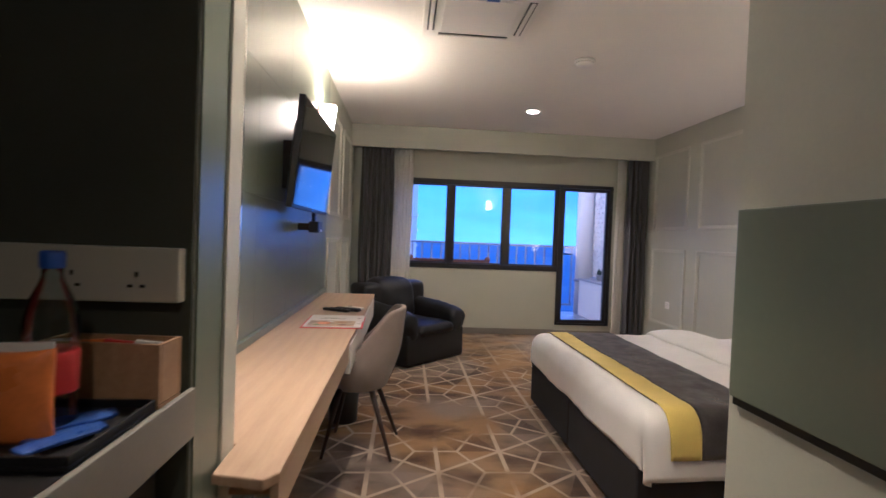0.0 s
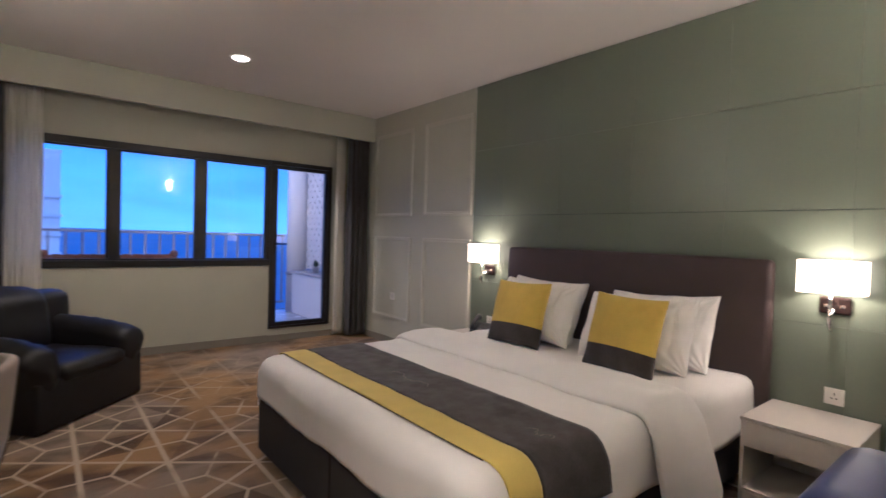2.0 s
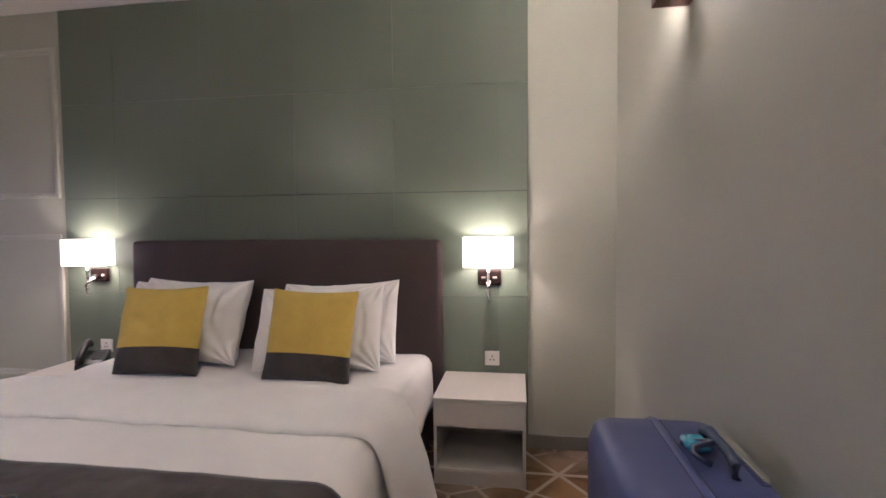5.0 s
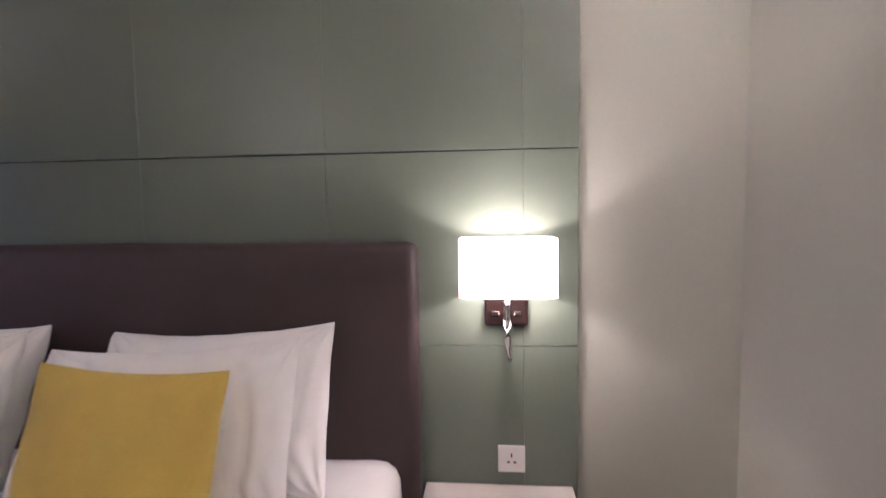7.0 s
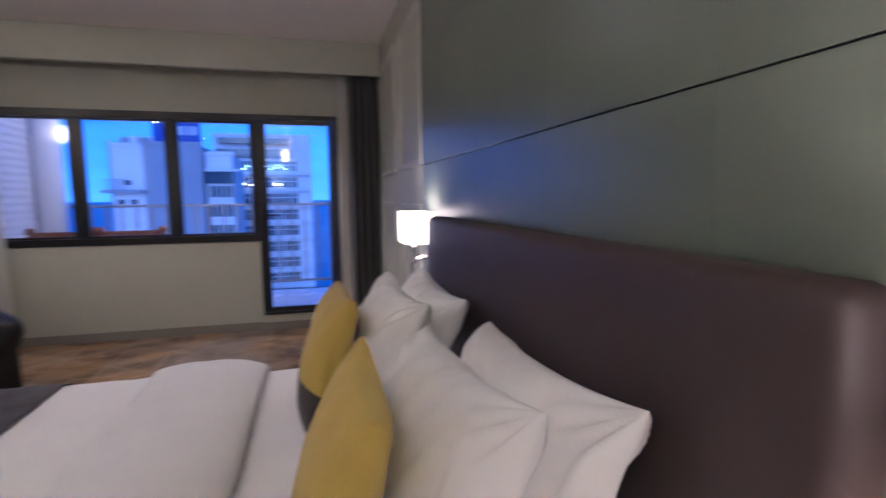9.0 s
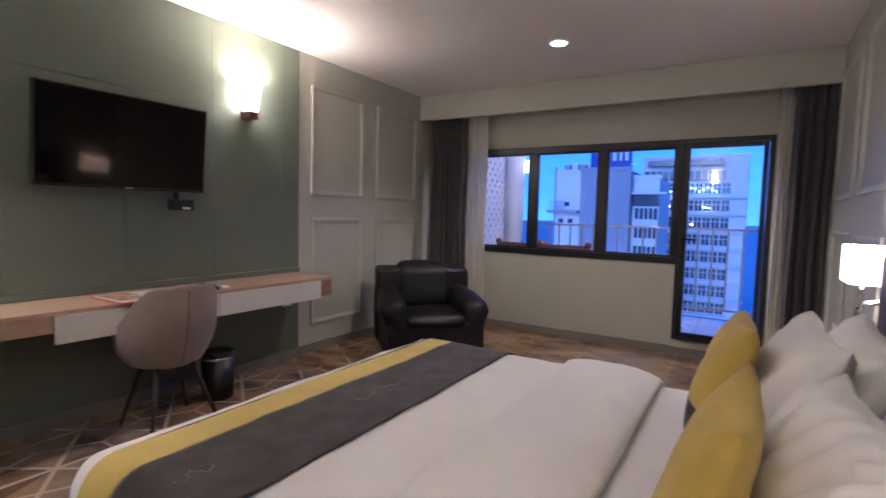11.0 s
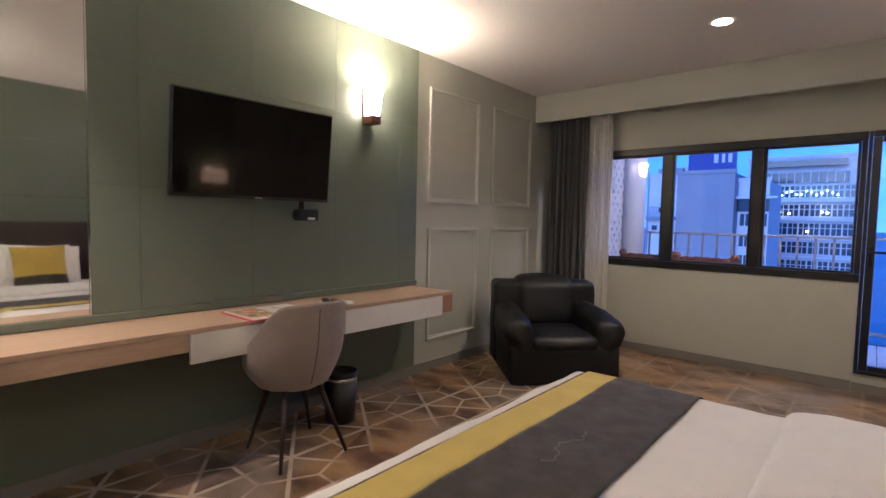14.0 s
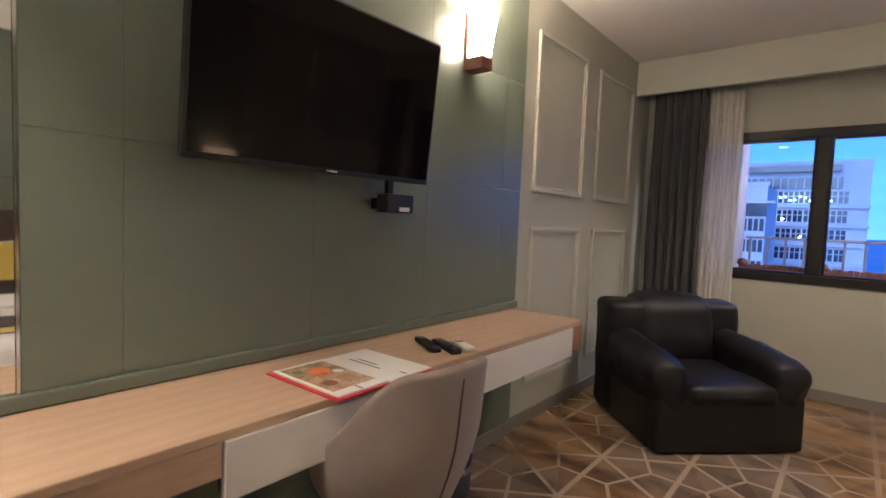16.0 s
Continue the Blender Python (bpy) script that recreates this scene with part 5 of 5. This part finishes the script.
def perforated_screen(name, x, y0, y1, z0, z1):
    """A pierced white masonry side screen in a plane of constant x, with rows of lozenge holes."""
    s = thing(name, "white pierced masonry screen at the side of the balcony", "screen wall")
    pitch_y, pitch_z = 0.085, 0.085
    bm = bmesh.new()
    ny, nz = int((y1 - y0) / pitch_y), int((z1 - z0) / pitch_z)
    verts = {}

    def vert(y, z):
        key = (round(y * 2000), round(z * 2000))
        if key not in verts:
            verts[key] = bm.verts.new((x, y, z))
        return verts[key]

    for i in range(ny):
        for j in range(nz):
            ya, za = y0 + i * pitch_y, z0 + j * pitch_z
            yb, zb = ya + pitch_y, za + pitch_z
            yc, zc = (ya + yb) / 2, (za + zb) / 2
            c = [(ya, za), (yb, za), (yb, zb), (ya, zb)]
            r = 0.030
            hole = [(yc, zc - r * 1.25), (yc + r, zc), (yc, zc + r * 1.25), (yc - r, zc)]
            if (i + j) % 2:
                bm.faces.new([vert(*q) for q in c])
                continue
            m = [((c[k][0] + c[(k + 1) % 4][0]) / 2, (c[k][1] + c[(k + 1) % 4][1]) / 2) for k in range(4)]
            for k in range(4):
                bm.faces.new([vert(*c[k]), vert(*c[(k + 1) % 4]), vert(*hole[(k + 1) % 4]), vert(*hole[k])])
    o = part("pierced_panel", bm, "render_white", s)
    thicken(o, 0.05, 0.0)
    return s


def round_column(x, y, label):
    s = thing("column", label, "column", pose(x, y, 0.0))
    part("shaft", lathe([(0.15, 0.03), (0.15, 2.9)], (0, 0, 0), 32), "render_white", s, smooth=True)
    part("collar", lathe([(0.151, 0.62), (0.168, 0.63), (0.168, 0.665), (0.151, 0.675)], (0, 0, 0), 32), "rail", s, "grey band", True)
    return s


round_column(2.83, 9.42, "round white balcony column with a grey band")
round_column(-0.68, 9.42, "round white balcony column with a grey band")
perforated_screen("pierced_screen", 2.985, 8.16, 9.40, 0.72, 2.85)
perforated_screen("pierced_screen", -0.83, 8.16, 9.40, 0.30, 2.85)
lw = thing("low_wall", "low white balcony wall under the pierced screen", "wall")
part("wall", box(2.70, 3.10, 8.14, 9.27, 0.041, 0.66, 0.01), "render_white", lw)
part("coping", box(2.68, 3.12, 8.13, 9.28, 0.661, 0.70, 0.006), "rail", lw, "grey coping")
pp = thing("potted_plant", "small dark potted plant on the balcony wall", "plant", pose(2.86, 8.75, 0.70))
part("pot", lathe([(0.04, 0.0), (0.055, 0.08), (0.058, 0.085), (0.05, 0.085)]), "rail", pp, smooth=True)
lfb = bmesh.new()
for i in range(34):
    a, e, ln = random.uniform(0, 6.28), random.uniform(0.4, 1.4), random.uniform(0.07, 0.15)
    d = Vector((math.cos(a) * math.cos(e), math.sin(a) * math.cos(e), math.sin(e)))
    sd_ = Vector((-math.sin(a), math.cos(a), 0)) * 0.012
    p0 = Vector((0, 0, 0.08))
    vs = [lfb.verts.new(q) for q in (p0, p0 + d * ln * 0.5 + sd_, p0 + d * ln + Vector((0, 0, -0.01)), p0 + d * ln * 0.5 - sd_)]
    lfb.faces.new(vs)
part("leaves", lfb, "leaf", pp)


def balcony_chair(m):
    """A carved wooden balcony chair, back towards -y."""
    s = thing("balcony_chair", "carved reddish wooden chair with its back to the window", "chair", m, "balcony chairs")
    for sx in (-0.29, 0.29):
        part("back_post", box(sx - 0.028, sx + 0.028, -0.03, 0.03, 0.0, 0.935, 0.006), "teak", s)
        part("finial", lathe([(0.022, 0.935), (0.042, 0.950), (0.046, 0.975), (0.034, 1.000), (0.012, 1.010)], (sx, 0, 0), 16), "teak", s, "carved knob", True)
        part("front_leg", box(sx - 0.025, sx + 0.025, 0.46, 0.51, 0.0, 0.62, 0.005), "teak", s)
        part("armrest", box(sx - 0.035, sx + 0.035, 0.031, 0.53, 0.621, 0.65, 0.008), "teak", s)
    top = bmesh.new()
    for k in range(14):
        x0 = -0.26 + k * 0.52 / 14
        box(x0, x0 + 0.52 / 14 - 0.001, -0.02, 0.02, 0.80, 0.955 + 0.012 * abs(math.sin(k * 1.1)), 0.004, 1, top)
    part("top_rail", top, "teak", s, "carved top rail")
    for k in range(6):
        x0 = -0.23 + k * 0.085
        part("back_slat", box(x0, x0 + 0.035, -0.012, 0.012, 0.44, 0.799, 0.003), "teak", s)
    part("seat", box(-0.318, 0.318, 0.031, 0.50, 0.40, 0.435, 0.008), "teak", s)
    return s


bl = thing("balcony_light", "lit white bulkhead lamp on the outside wall", "wall lamp")
part("base", lathe([(0.07, 0.0), (0.075, 0.02), (0.06, 0.03)], (0, 0, 0), 24), "plastic", bl, smooth=True)
part("lens", lathe([(0.055, 0.031), (0.052, 0.06), (0.03, 0.08), (0.005, 0.085)], (0, 0, 0), 24), "led", bl, "glowing lens", True)
bl.matrix_world = pose(1.25, YN + 0.201, 2.42, -90, 0, 0)

bch = balcony_chair(pose(0.555, 8.21, 0.04))
copy_thing(bch, pose(-0.055, 8.21, 0.04))

# ---------------------------------------------------------------- sea and town
SEA = -34.0
structure("water", box(-20000, 20000, 110, 30000, SEA - 0.5, SEA), "sea", "calm evening sea reaching the horizon", "sea")
structure("ground", box(-400, 400, 12, 109.9, SEA - 0.5, SEA + 0.2), "land", "dark ground below the hotel", "ground")


def block(name, label, x0, x1, y0, y1, top, mat):
    s = thing(name, label, "building")
    part("wall", box(x0, x1, y0, y1, SEA + 0.2, top), mat, s)
    part("parapet", box(x0 - 0.15, x1 + 0.15, y0 - 0.15, y0 + 0.25, top + 0.001, top + 0.5), mat, s)
    return s


D = 70.0
a1 = block("apartment_building", "pale grey apartment tower with a small roof terrace", -21.7, -18.15, 72.2, 84, 7.7, "pale_conc")
part("ledge", box(-22.6, -18.16, 70.9, 72.19, 2.0, 2.4), "concrete", a1, "projecting concrete terrace slab")
for i in range(9):
    part("terrace_bar", box(-22.3 + i * 0.28, -22.24 + i * 0.28, 71.0, 71.06, 2.41, 3.6), "rail", a1)
part("terrace_rail", box(-22.35, -19.9, 70.98, 71.08, 3.61, 3.70), "rail", a1)
part("pipe", box(-21.9, -21.72, 72.0, 72.18, -20, 8.6), "concrete", a1, "vertical pipe")
for wx, wz in ((-21.2, 0.6), (-19.8, 0.6), (-20.4, 3.0)):
    part("window", box(wx, wx + 0.7, 72.12, 72.19, wz, wz + 0.6), "far_glass", a1)
for i in range(4):
    part("roof_unit", box(-21.0 + i * 1.15, -20.1 + i * 1.15, 73.2, 74.4, 7.71, 9.0 + 0.15 * (i % 2), 0.06), "pale_conc" if i % 2 else "concrete", a1, "rooftop air-conditioning unit")
b1 = block("office_tower", "grey windowless tower wall with a blue rooftop sign", -18.1, -11.4, 72, 86, 7.9, "concrete")
part("rooftop_sign", box(-17.0, -11.5, 72.6, 73.0, 8.45, 11.2), "sign", b1, "blue illuminated sign box")
for sx, w in ((-14.0, 0.5), (-13.1, 0.35), (-12.4, 0.45)):
    part("sign_mark", box(sx, sx + w, 72.55, 72.59, 9.3, 10.4), "pale_conc", b1, "pale mark on the sign")
c1 = block("annex_building", "white annex with dark balcony band beside the tower", -11.35, -8.0, 74, 84, 6.9, "pale_conc")
part("dark_band", box(-11.36, -7.95, 73.6, 73.99, 3.2, 4.7), "far_glass", c1, "dark glazed band")
part("canopy", box(-11.37, -7.0, 72.9, 73.99, 4.75, 5.05), "pale_conc", c1)
for i in range(5):
    for k in range(7):
        part("window", box(-11.0 + i * 0.6, -10.55 + i * 0.6, 73.93, 73.99, 1.4 - k * 2.6, 2.9 - k * 2.6), "far_glass", c1)

hx0, hx1, hy = -15.2, 1.9, 102.0
h1 = block("seafront_hotel", "white seafront hotel with rows of gridded windows", hx0, hx1, hy, 118, 12.6, "pale_conc")
part("roof_band", box(hx0 + 1.0, -1.8, hy - 1.6, hy - 0.01, 11.2, 12.2), "far_glass", h1, "dark roof canopy")
pm = box(0, 1.28, 0, 0.12, 0, 1.9)
me_w = bpy.data.meshes.new("window")
pm.to_mesh(me_w)
pm.free()
me_w.materials.append(M["far_glass"])
fm = bmesh.new()
for x in (-0.06, 0.58, 1.24):
    box(x, x + 0.10, -0.10, 0.02, -0.05, 1.95, bm=fm)
for z in (-0.08, 1.10, 1.92):
    box(-0.06, 1.34, -0.11, 0.02, z, z + 0.10, bm=fm)
me_f = bpy.data.meshes.new("window_frame")
fm.to_mesh(me_f)
fm.free()
me_f.materials.append(M["pale_conc"])
for k in range(9):
    z = 6.2 - k * 3.05
    part("floor_slab", box(hx0 - 0.2, hx1 + 0.2, hy - 0.9, hy - 0.01, z - 0.75, z - 0.25), "pale_conc", h1, "white balcony slab")
    for i in range(10):
        x = hx0 + 0.5 + i * 1.42
        w = new("window", me_w)
        w.parent, w.location = h1, (x, hy - 0.13, z)
        f = new("window_frame", me_f)
        f.parent = w
part("glass_gallery", box(hx0 + 0.3, -1.5, hy - 0.5, hy - 0.02, 8.6, 10.3), "far_glass", h1, "dark glazed upper gallery")
for i in range(13):
    part("gallery_post", box(hx0 + 0.3 + i * 1.06, hx0 + 0.42 + i * 1.06, hy - 0.6, hy - 0.51, 8.5, 10.4), "pale_conc", h1)
for i in range(15):
    part("string_light", lathe([(0.02, -0.13), (0.13, -0.04), (0.13, 0.04), (0.02, 0.13)], (-12.0 + i * 0.66, hy - 1.2, 6.9 + 0.35 * math.sin(i * 1.7)), 8), "far_white", h1, "small white festoon lamp")
for x, z in ((-10.2, 3.9), (-8.9, 3.6), (-4.6, 3.8), (-3.9, 3.7), (-6.4, 0.7)):
    part("lamp", lathe([(0.02, -0.16), (0.16, -0.05), (0.16, 0.05), (0.02, 0.16)], (x, hy - 1.0, z), 8), "far_light", h1, "warm terrace lamp")
